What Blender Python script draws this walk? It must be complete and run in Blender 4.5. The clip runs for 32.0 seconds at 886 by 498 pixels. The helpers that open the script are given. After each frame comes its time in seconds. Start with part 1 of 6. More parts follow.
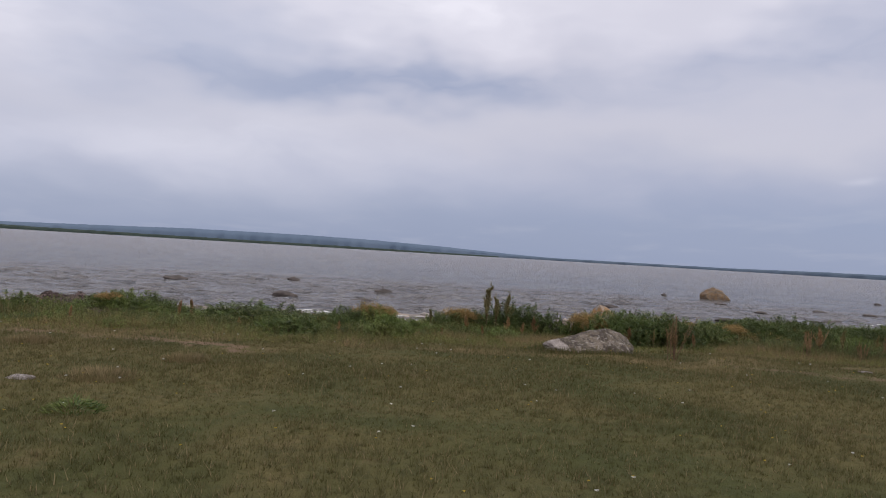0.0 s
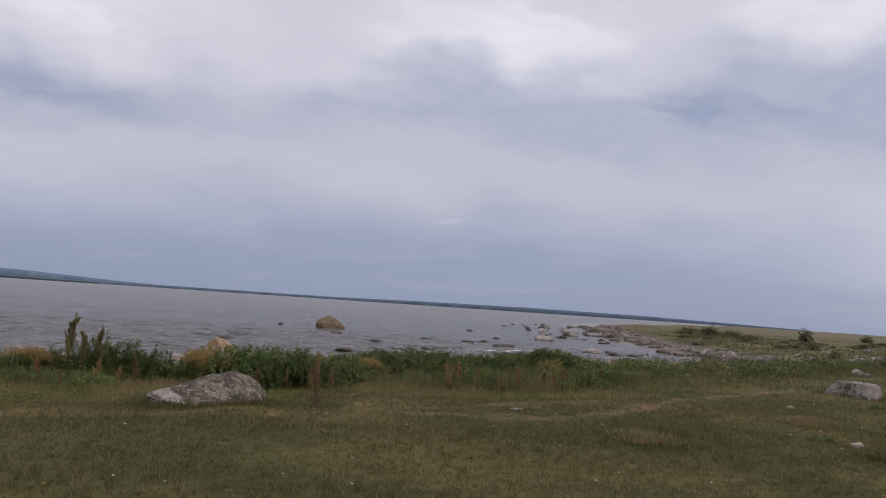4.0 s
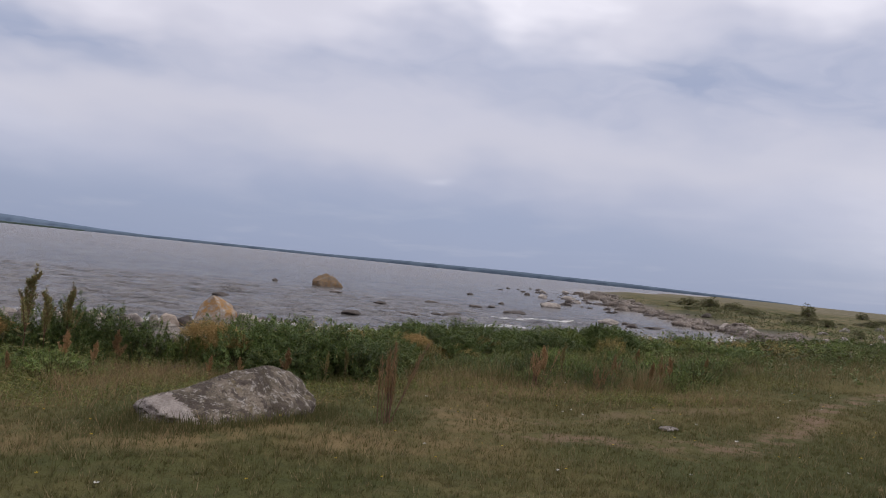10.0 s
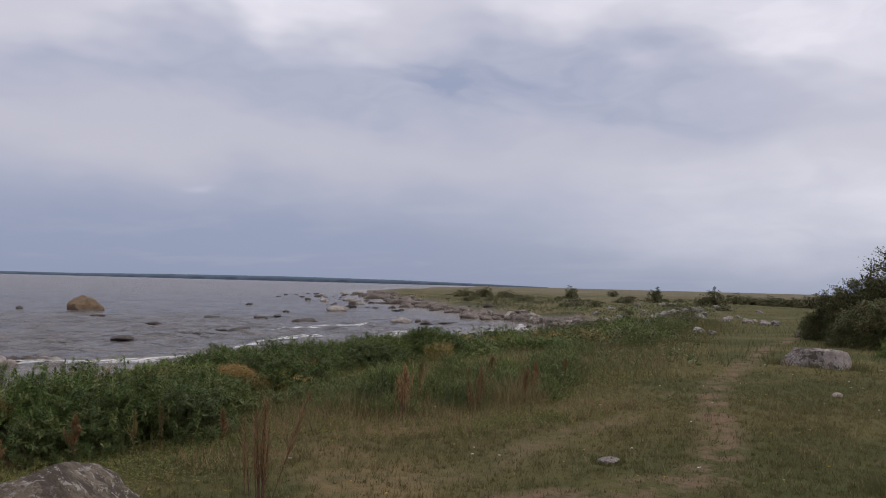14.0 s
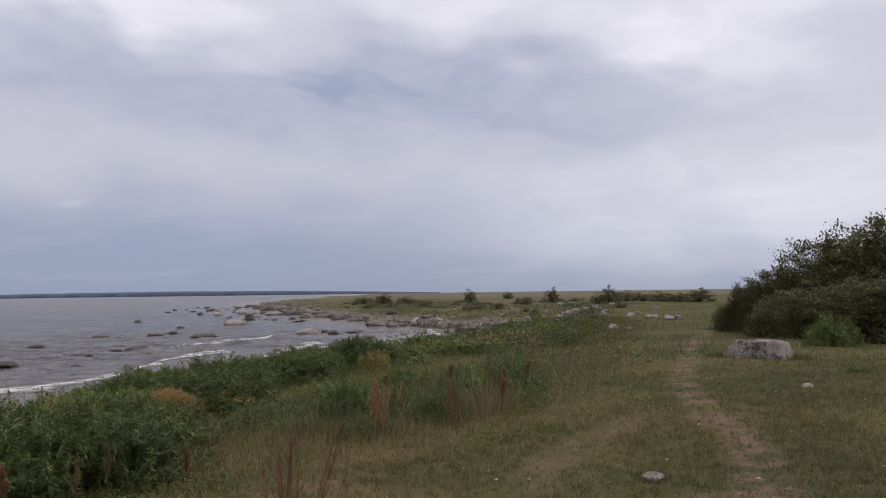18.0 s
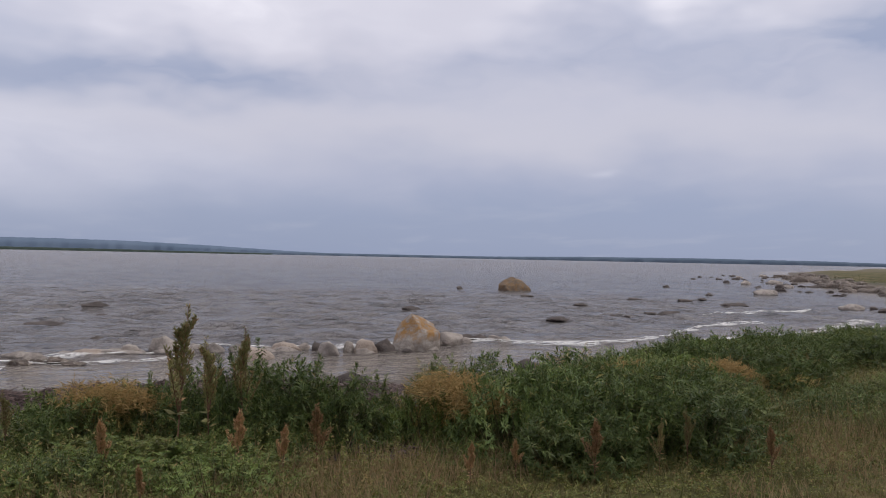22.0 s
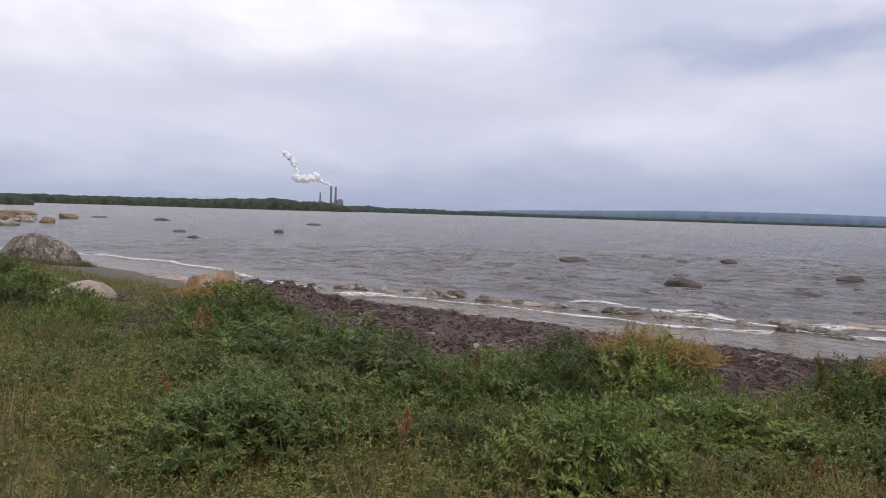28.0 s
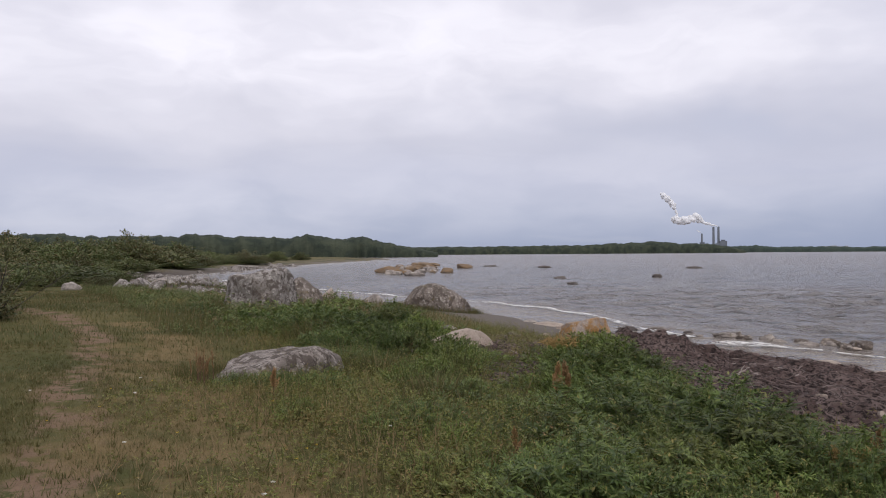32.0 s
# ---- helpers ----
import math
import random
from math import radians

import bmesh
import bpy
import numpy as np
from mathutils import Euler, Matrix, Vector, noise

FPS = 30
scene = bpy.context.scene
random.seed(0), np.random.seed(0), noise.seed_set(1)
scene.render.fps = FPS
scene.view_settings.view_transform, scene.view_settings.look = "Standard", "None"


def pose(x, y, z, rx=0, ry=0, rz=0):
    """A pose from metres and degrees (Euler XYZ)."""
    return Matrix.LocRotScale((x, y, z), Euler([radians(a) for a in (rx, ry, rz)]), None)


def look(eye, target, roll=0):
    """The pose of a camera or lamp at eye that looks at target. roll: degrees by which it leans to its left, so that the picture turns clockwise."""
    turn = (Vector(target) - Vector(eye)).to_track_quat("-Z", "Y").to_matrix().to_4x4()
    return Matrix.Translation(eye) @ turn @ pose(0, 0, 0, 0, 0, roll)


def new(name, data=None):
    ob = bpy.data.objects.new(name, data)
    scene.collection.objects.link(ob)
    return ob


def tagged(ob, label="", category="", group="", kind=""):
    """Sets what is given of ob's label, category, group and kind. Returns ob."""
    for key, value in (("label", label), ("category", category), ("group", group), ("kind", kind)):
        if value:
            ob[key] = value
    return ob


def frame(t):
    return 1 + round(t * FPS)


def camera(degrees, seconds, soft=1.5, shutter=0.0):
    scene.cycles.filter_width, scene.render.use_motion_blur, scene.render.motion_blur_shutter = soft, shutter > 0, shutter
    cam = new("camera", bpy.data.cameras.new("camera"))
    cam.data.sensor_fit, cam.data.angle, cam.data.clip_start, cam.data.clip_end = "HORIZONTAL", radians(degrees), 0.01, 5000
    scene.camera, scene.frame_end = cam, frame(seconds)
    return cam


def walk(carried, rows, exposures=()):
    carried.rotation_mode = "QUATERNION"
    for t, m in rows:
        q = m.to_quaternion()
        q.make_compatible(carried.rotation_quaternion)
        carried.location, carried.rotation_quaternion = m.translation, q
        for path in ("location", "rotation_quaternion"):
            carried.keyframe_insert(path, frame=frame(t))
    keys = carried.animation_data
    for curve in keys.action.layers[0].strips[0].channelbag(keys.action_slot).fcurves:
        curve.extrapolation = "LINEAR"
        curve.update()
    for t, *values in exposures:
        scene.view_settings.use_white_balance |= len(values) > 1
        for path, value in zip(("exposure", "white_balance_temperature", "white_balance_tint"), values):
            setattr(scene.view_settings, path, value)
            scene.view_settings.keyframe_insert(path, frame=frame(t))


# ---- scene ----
EXPOSURES = [(0.0, 0.02), (1.0, 0.14), (2.0, 0.15), (3.0, -0.02), (4.0, -0.12), (7.0, -0.42), (8.0, -0.15), (9.0, 0.16), (10.0, 0.04), (11.0, 0.02), (12.0, -0.08), (14.0, -0.14), (17.0, -0.02), (19.0, -0.08), (20.0, 0.1), (21.0, -0.02), (22.0, 0.0), (23.0, 0.16), (24.0, 0.3), (27.0, 0.36), (28.0, 0.24), (29.0, 0.28), (31.0, 0.18), (32.0, 0.08)]
cam = camera(59.06, 32.0, soft=1.0)
# seconds, eye x, y, z, pitch, roll, yaw
ROWS = [
    (0.0, 0.056, -0.021, 1.509, 0.34, -3.38, 0.09),
    (0.5, 0.207, 0.319, 1.487, 0.44, -4.31, -1.13),
    (1.0, 0.242, 0.697, 1.465, 0.51, -5.22, -2.78),
    (1.5, 0.284, 1.075, 1.454, -0.28, -5.20, -8.85),
    (2.0, 0.384, 1.399, 1.453, 2.75, -6.19, -7.40),
    (2.5, 0.371, 1.764, 1.451, 3.42, -3.47, -12.16),
    (3.0, 0.421, 2.060, 1.451, 2.44, -4.41, -19.28),
    (3.5, 0.494, 2.349, 1.474, 3.64, -5.74, -23.50),
    (4.0, 0.410, 2.684, 1.450, 4.19, -3.83, -27.74),
    (4.5, 0.396, 3.015, 1.448, 3.55, -5.50, -30.19),
    (6.5, 0.381, 4.162, 1.508, 8.20, -5.80, -37.83),
    (7.0, 0.334, 4.474, 1.496, 4.08, -4.77, -38.30),
    (7.5, 0.420, 4.736, 1.464, 4.66, -5.13, -36.32),
    (8.0, 0.494, 5.115, 1.419, 1.98, -5.51, -36.40),
    (8.5, 0.572, 5.467, 1.418, -1.30, -5.23, -37.87),
    (9.0, 0.687, 5.849, 1.434, 0.96, -6.40, -30.57),
    (9.5, 0.735, 6.163, 1.423, 2.13, -5.91, -30.57),
    (10.0, 0.839, 6.516, 1.410, 1.40, -5.96, -28.74),
    (10.5, 0.855, 6.817, 1.404, 1.82, -6.83, -28.33),
    (11.0, 0.910, 7.143, 1.398, 2.43, -6.18, -33.31),
    (11.5, 1.027, 7.418, 1.411, 3.00, -6.39, -31.68),
    (12.0, 1.033, 7.694, 1.412, 3.61, -7.48, -36.40),
    (12.5, 1.100, 7.956, 1.405, 3.87, -6.63, -41.08),
    (13.0, 1.202, 8.220, 1.433, 3.89, -7.13, -41.90),
    (13.5, 1.208, 8.499, 1.418, 4.03, -4.05, -43.23),
    (14.0, 1.286, 8.793, 1.410, 2.62, -1.50, -45.34),
    (14.5, 1.373, 8.960, 1.422, 2.20, -2.79, -46.92),
    (16.5, 1.375, 9.609, 1.400, 1.78, -1.92, -51.45),
    (17.0, 1.304, 9.747, 1.393, 1.65, -1.88, -52.55),
    (17.5, 1.291, 9.888, 1.390, 1.31, -1.20, -53.99),
    (18.0, 1.401, 10.096, 1.353, 3.18, 0.75, -53.18),
    (18.5, 1.409, 10.256, 1.322, 2.26, -2.57, -52.56),
    (19.0, 1.383, 10.428, 1.316, 0.68, -1.13, -51.10),
    (19.5, 1.420, 10.636, 1.335, 0.07, 0.33, -42.81),
    (20.0, 1.408, 10.730, 1.337, 0.38, 0.61, -33.67),
    (20.5, 1.327, 10.739, 1.367, 1.41, 0.37, -25.88),
    (21.0, 1.300, 10.722, 1.360, 2.94, 0.90, -18.64),
    (21.5, 1.279, 10.656, 1.369, 3.15, -0.07, -15.74),
    (22.0, 1.273, 10.651, 1.356, 0.63, -1.17, -16.28),
    (22.5, 1.275, 10.655, 1.350, -0.24, -0.38, -15.82),
    (23.0, 1.230, 10.672, 1.332, -1.04, -1.05, -11.68),
    (23.5, 1.194, 10.685, 1.333, -2.14, -1.53, -4.48),
    (24.0, 1.175, 10.724, 1.319, -2.80, -2.74, 0.47),
    (24.5, 1.095, 10.743, 1.314, -3.11, -4.04, 5.92),
    (26.5, 0.748, 10.790, 1.258, -4.96, -1.34, 16.32),
    (27.0, 0.780, 10.898, 1.243, -2.53, -2.45, 25.27),
    (27.5, 0.786, 10.982, 1.231, -1.84, -0.57, 28.85),
    (28.0, 0.697, 11.054, 1.204, -2.56, -1.75, 34.46),
    (28.5, 0.586, 11.095, 1.229, -2.67, -0.23, 36.06),
    (29.0, 0.556, 11.141, 1.222, -2.52, -0.14, 36.50),
    (29.5, 0.585, 11.253, 1.223, -2.54, -1.28, 42.59),
    (30.0, 0.544, 11.327, 1.227, -2.32, -0.83, 48.13),
    (30.5, 0.477, 11.358, 1.242, -2.03, -0.06, 48.04),
    (31.0, 0.536, 11.413, 1.252, -1.20, -0.90, 52.74),
    (31.5, 0.583, 11.429, 1.262, -0.50, -0.19, 58.44),
    (32.0, 0.591, 11.427, 1.253, 0.35, 0.38, 61.72),
]
walk(cam, [(t, pose(x, y, z, 90 + pitch, roll, yaw)) for t, x, y, z, pitch, roll, yaw in ROWS], exposures=EXPOSURES)

SEA = -0.96
rng = np.random.default_rng(7)

# ---- world and sun ----


class Net:
    """Short hand for building node trees."""

    def __init__(self, nt):
        self.nt = nt

    def put(self, inp, value):
        if isinstance(value, bpy.types.NodeSocket):
            self.nt.links.new(value, inp)
        elif value is not None:
            inp.default_value = value

    def math(self, op, a, b=None, c=None):
        n = self.nt.nodes.new("ShaderNodeMath")
        n.operation = op
        for i, v in enumerate((a, b, c)):
            self.put(n.inputs[i], v)
        return n.outputs[0]

    def clampmul(self, a, lo, hi):
        n = self.nt.nodes.new("ShaderNodeMapRange")
        n.interpolation_type = "SMOOTHSTEP"
        self.put(n.inputs[0], a)
        self.put(n.inputs[1], lo)
        self.put(n.inputs[2], hi)
        return n.outputs[0]

    def noise(self, vec, scale, detail=4.0, rough=0.55, distort=0.0):
        n = self.nt.nodes.new("ShaderNodeTexNoise")
        self.put(n.inputs["Vector"], vec)
        self.put(n.inputs["Scale"], scale)
        self.put(n.inputs["Detail"], detail)
        self.put(n.inputs["Roughness"], rough)
        self.put(n.inputs["Distortion"], distort)
        return n.outputs["Fac"]

    def voronoi(self, vec, scale):
        n = self.nt.nodes.new("ShaderNodeTexVoronoi")
        self.put(n.inputs["Vector"], vec)
        self.put(n.inputs["Scale"], scale)
        return n.outputs["Distance"]

    def mix(self, fac, a, b):
        n = self.nt.nodes.new("ShaderNodeMix")
        n.data_type = "RGBA"
        self.put(n.inputs[0], fac)
        self.put(n.inputs[6], a if isinstance(a, bpy.types.NodeSocket) else (*a, 1))
        self.put(n.inputs[7], b if isinstance(b, bpy.types.NodeSocket) else (*b, 1))
        return n.outputs[2]

    def scaled(self, vec, s):
        n = self.nt.nodes.new("ShaderNodeVectorMath")
        n.operation = "MULTIPLY"
        self.put(n.inputs[0], vec)
        n.inputs[1].default_value = s
        return n.outputs[0]

    def bright(self, col, amount):
        """Colour times a number."""
        n = self.nt.nodes.new("ShaderNodeVectorMath")
        n.operation = "SCALE"
        self.put(n.inputs[0], col)
        self.put(n.inputs["Scale"], amount)
        return n.outputs[0]

    def bump(self, height, strength, distance):
        n = self.nt.nodes.new("ShaderNodeBump")
        n.inputs["Strength"].default_value = strength
        n.inputs["Distance"].default_value = distance
        self.put(n.inputs["Height"], height)
        return n.outputs["Normal"]

    def attr(self, name):
        n = self.nt.nodes.new("ShaderNodeAttribute")
        n.attribute_name = name
        return n.outputs["Fac"]

    def place(self):
        return self.nt.nodes.new("ShaderNodeNewGeometry").outputs["Position"]

    def island(self):
        return self.nt.nodes.new("ShaderNodeNewGeometry").outputs["Random Per Island"]

    def one(self):
        return self.nt.nodes.new("ShaderNodeObjectInfo").outputs["Random"]

    def local(self):
        return self.nt.nodes.new("ShaderNodeTexCoord").outputs["Object"]


SUN_UP, SUN_ROUND = radians(52), radians(70)
world = bpy.data.worlds.new("sky")
scene.world = world
world.use_nodes = True
wt = world.node_tree
wt.nodes.clear()
w = Net(wt)
sky = wt.nodes.new("ShaderNodeTexSky")
sky.sky_type = "NISHITA"
sky.sun_disc = False
sky.sun_elevation, sky.sun_rotation = SUN_UP, SUN_ROUND
clear = wt.nodes.new("ShaderNodeBackground")
w.put(clear.inputs[0], sky.outputs[0])
clear.inputs[1].default_value = 0.08
way = wt.nodes.new("ShaderNodeTexCoord").outputs["Generated"]
sep = wt.nodes.new("ShaderNodeSeparateXYZ")
w.put(sep.inputs[0], way)
up = w.math("MAXIMUM", sep.outputs[2], 0.0)
deck = w.math("ADD", up, 0.10)
comb = wt.nodes.new("ShaderNodeCombineXYZ")
w.put(comb.inputs[0], w.math("DIVIDE", sep.outputs[0], deck))
w.put(comb.inputs[1], w.math("DIVIDE", sep.outputs[1], deck))
cloudmap = comb.outputs[0]
# bands of stratus: a blue-grey foot, a pale belt, and a lumpy deck above
az = w.math("MULTIPLY", w.math("ARCTAN2", sep.outputs[0], sep.outputs[1]), 57.2958)
el = w.math("MULTIPLY", w.math("ARCSINE", sep.outputs[2]), 57.2958)
rawmap = wt.nodes.new("ShaderNodeCombineXYZ")
w.put(rawmap.inputs[0], w.math("MULTIPLY", az, 0.055))
w.put(rawmap.inputs[1], w.math("MULTIPLY", el, 0.12))
drift = w.noise(rawmap.outputs[0], 1.6, 3, 0.5, 0.0)
curl = w.noise(w.scaled(rawmap.outputs[0], (1.0, 1.3, 1.0)), 2.1, 3, 0.5, 0.0)
az = w.math("ADD", az, w.math("MULTIPLY", w.math("SUBTRACT", curl, 0.5), w.math("MINIMUM", 17.0, w.math("MULTIPLY", w.math("MAXIMUM", el, 0.0), 1.6))))
el = w.math("ADD", el, w.math("MULTIPLY", w.math("SUBTRACT", drift, 0.5), w.math("ADD", 1.0, w.math("MULTIPLY", w.math("MINIMUM", w.math("MAXIMUM", el, 0.0), 16.0), 0.62))))
belt = wt.nodes.new("ShaderNodeValToRGB")
w.put(belt.inputs[0], w.math("DIVIDE", el, 90.0))
ramp = belt.color_ramp
ramp.elements[0].position, ramp.elements[0].color = 0.0, (0.295, 0.348, 0.50, 1)
ramp.elements[1].position, ramp.elements[1].color = 1.0, (0.72, 0.72, 0.79, 1)
for at, col in ((0.03, (0.318, 0.365, 0.515, 1)), (0.06, (0.45, 0.472, 0.61, 1)), (0.10, (0.59, 0.585, 0.685, 1)), (0.17, (0.66, 0.65, 0.755, 1)), (0.35, (0.72, 0.71, 0.80, 1))):
    e = ramp.elements.new(at)
    e.color = col


def mass(a, e, wide, high):
    """How much a cloud mass about that azimuth and elevation covers."""
    p = w.math("POWER", w.math("DIVIDE", w.math("SUBTRACT", az, a), wide), 2.0)
    q = w.math("POWER", w.math("DIVIDE", w.math("SUBTRACT", el, e), high), 2.0)
    return w.math("EXPONENT", w.math("MULTIPLY", w.math("ADD", p, q), -1.0))


def total(rows):
    t = 0.0
    for a, e, wide, high, k in rows:
        t = w.math("ADD", t, w.math("MULTIPLY", mass(a, e, wide, high), k))
    return t


shade = total([(-3, 12.0, 13, 1.6, 0.9), (24, 14.0, 9, 2.2, 0.7), (48, 14.5, 14, 3.4, 1.0), (66, 12.5, 9, 2.4, 0.45), (-17, 11.0, 12, 2.0, 0.4), (-50, 9.5, 16, 1.6, 0.3), (38, 3.0, 15, 3.0, 0.6), (84, 20, 10, 4, 0.5), (-21, 15.0, 12, 4.0, 0.75), (-38, 8.0, 16, 1.4, 0.3), (6, 3.2, 18, 2.4, 0.3), (24, 3.2, 15, 2.8, 0.4)])
glow = total([(-2, 17.5, 12, 2.6, 0.6), (31, 19.5, 8, 3.0, 0.8), (73, 17.5, 9, 2.6, 0.8), (57, 21, 8, 2.5, 0.6), (-78, 14.0, 26, 5.0, 0.8), (-42, 14.5, 22, 4.0, 0.6), (82, 6.0, 16, 5.0, 0.4), (28, 6.4, 1.1, 0.4, 0.2), (-14, 6.5, 14, 3.0, 0.3), (-84, 3.0, 20, 3.0, 0.35), (-48, 4.5, 24, 3.2, 0.28), (68, 5.0, 13, 4.0, 0.35)])
roundmap = wt.nodes.new("ShaderNodeCombineXYZ")
w.put(roundmap.inputs[0], w.math("MULTIPLY", az, 0.055))
w.put(roundmap.inputs[1], w.math("MULTIPLY", el, 0.14))
grain = w.math("ADD", 0.6, w.math("MULTIPLY", w.clampmul(w.noise(roundmap.outputs[0], 1.9, 5, 0.5), 0.28, 0.72), 0.62))
c1 = w.mix(w.math("MINIMUM", w.math("MULTIPLY", shade, grain), 0.9), belt.outputs[0], (0.32, 0.372, 0.535))
c2 = w.mix(w.math("MINIMUM", w.math("MULTIPLY", glow, grain), 0.95), c1, (0.98, 0.955, 1.04))
high = w.clampmul(el, 20.0, 30.0)
lump = w.noise(cloudmap, 0.8, 5, 0.5, 0.6)
c2 = w.mix(w.math("MULTIPLY", high, w.clampmul(lump, 0.5, 0.7)), c2, (0.42, 0.44, 0.55))
c3 = w.mix(w.math("MULTIPLY", w.clampmul(w.noise(w.scaled(cloudmap, (1.0, 0.6, 1.0)), 1.3, 4, 0.5, 0.3), 0.5, 0.75), 0.1), c2, (0.70, 0.69, 0.75))
cloud = wt.nodes.new("ShaderNodeBackground")
w.put(cloud.inputs[0], c3)
cloud.inputs[1].default_value = 1.0
both = wt.nodes.new("ShaderNodeMixShader")
both.inputs[0].default_value = 0.94
wt.links.new(clear.outputs[0], both.inputs[1])
wt.links.new(cloud.outputs[0], both.inputs[2])
out = wt.nodes.new("ShaderNodeOutputWorld")
wt.links.new(both.outputs[0], out.inputs[0])

sun = new("sun", bpy.data.lights.new("sun", "SUN"))
sun.data.energy, sun.data.angle, sun.data.color = 1.2, radians(25), (1.0, 0.96, 0.9)
sun.matrix_basis = look((0, 0, 60), (-20, 7.3, 60 - 27.5))

# ---- materials ----


def material(name, rough=0.8, spec=0.3):
    m = bpy.data.materials.new(name)
    m.use_nodes = True
    b = m.node_tree.nodes["Principled BSDF"]
    b.inputs["Roughness"].default_value = rough
    b.inputs["Specular IOR Level"].default_value = spec
    return m, Net(m.node_tree), b


def let_through(n, b, col, share):
    """Leaves and blades pass part of the light."""
    t = n.nt.nodes.new("ShaderNodeBsdfTranslucent")
    n.put(t.inputs["Color"], col)
    x = n.nt.nodes.new("ShaderNodeMixShader")
    x.inputs[0].default_value = share
    n.nt.links.new(b.outputs[0], x.inputs[1])
    n.nt.links.new(t.outputs[0], x.inputs[2])
    o = n.nt.nodes["Material Output"]
    n.nt.links.new(x.outputs[0], o.inputs["Surface"])


def sward(n):
    """Colour of the grazed turf at a place: green, worn and straw-coloured patches."""
    p = n.place()
    big = n.noise(p, 0.35, 4, 0.6, 0.5)
    mid = n.noise(p, 1.7, 4, 0.6)
    fine = n.noise(p, 6.0, 5, 0.7, 0.4)
    c = n.mix(n.clampmul(big, 0.36, 0.64), (0.078, 0.082, 0.029), (0.142, 0.118, 0.048))
    c = n.mix(n.math("MULTIPLY", n.clampmul(mid, 0.55, 0.72), 0.35), c, (0.2, 0.142, 0.072))
    c = n.mix(n.math("MULTIPLY", n.clampmul(fine, 0.48, 0.66), 0.45), c, (0.055, 0.06, 0.024))
    return c


def make_ground():
    m, n, b = material("meadow_soil", 0.95, 0.1)
    p = n.place()
    c = sward(n)
    coarse = n.mix(n.clampmul(n.noise(p, 0.22, 6, 0.72, 0.5), 0.42, 0.56), (0.055, 0.062, 0.027), (0.19, 0.155, 0.082))
    c = n.mix(n.math("MULTIPLY", n.attr("rough"), 0.85), c, coarse)
    soil = n.mix(n.noise(p, 14, 5, 0.7), (0.26, 0.172, 0.115), (0.16, 0.108, 0.07))
    c = n.mix(n.math("MULTIPLY", n.attr("dirt"), n.clampmul(n.noise(p, 1.7, 6, 0.75), 0.44, 0.56)), c, soil)
    straw = n.mix(n.noise(p, 6, 4, 0.7), (0.25, 0.178, 0.088), (0.145, 0.11, 0.052))
    c = n.mix(n.math("MULTIPLY", n.attr("dry"), n.clampmul(n.noise(p, 1.1, 5, 0.65), 0.38, 0.6)), c, straw)
    tan = n.mix(n.clampmul(n.noise(n.scaled(p, (1, 0.3, 1)), 0.06, 5, 0.7), 0.4, 0.6), (0.21, 0.172, 0.118), (0.115, 0.108, 0.06))
    c = n.mix(n.attr("field"), c, tan)
    sand = n.mix(n.noise(p, 5, 5, 0.7), (0.21, 0.18, 0.155), (0.115, 0.10, 0.088))
    c = n.mix(n.attr("beach"), c, sand)
    mud = n.mix(n.noise(p, 1.5, 5, 0.7), (0.1, 0.078, 0.064), (0.055, 0.044, 0.037))
    c = n.mix(n.attr("mud"), c, mud)
    n.put(b.inputs["Base Color"], c)
    h = n.math("ADD", n.noise(p, 26, 4, 0.7), n.math("MULTIPLY", n.noise(p, 5, 4, 0.6), 1.6))
    n.put(b.inputs["Normal"], n.bump(h, 0.8, 0.04))
    return m


def make_blade(name, tint, wet=0.6, mixed=0.55):
    m, n, b = material(name, wet, 0.25)
    r = n.island()
    own = n.mix(r, tint[0], tint[1])
    c = n.mix(mixed, own, sward(n)) if mixed else own
    c = n.mix(n.clampmul(r, 0.86, 0.95), c, tint[2])
    c = n.bright(c, n.math("ADD", 0.75, n.math("MULTIPLY", n.noise(n.place(), 2.5, 2), 0.5)))
    n.put(b.inputs["Base Color"], c)
    let_through(n, b, c, 0.45)
    return m


def make_leaf(name, dark, light, odd, share=0.9, patchy=0.4):
    m, n, b = material(name, 0.55, 0.3)
    r = n.island()
    c = n.mix(r, dark, light)
    c = n.mix(n.clampmul(r, share, share + 0.06), c, odd)
    p = n.place()
    c = n.mix(n.math("MULTIPLY", n.clampmul(n.noise(p, 1.3, 4, 0.6), 0.52, 0.68), patchy), c, odd)
    c = n.bright(c, n.math("ADD", 0.75, n.math("MULTIPLY", n.one(), 0.5)))
    c = n.bright(c, n.math("ADD", 0.45, n.math("MULTIPLY", n.noise(p, 3.0, 4, 0.65), 1.1)))
    n.put(b.inputs["Base Color"], c)
    let_through(n, b, c, 0.22)
    return m


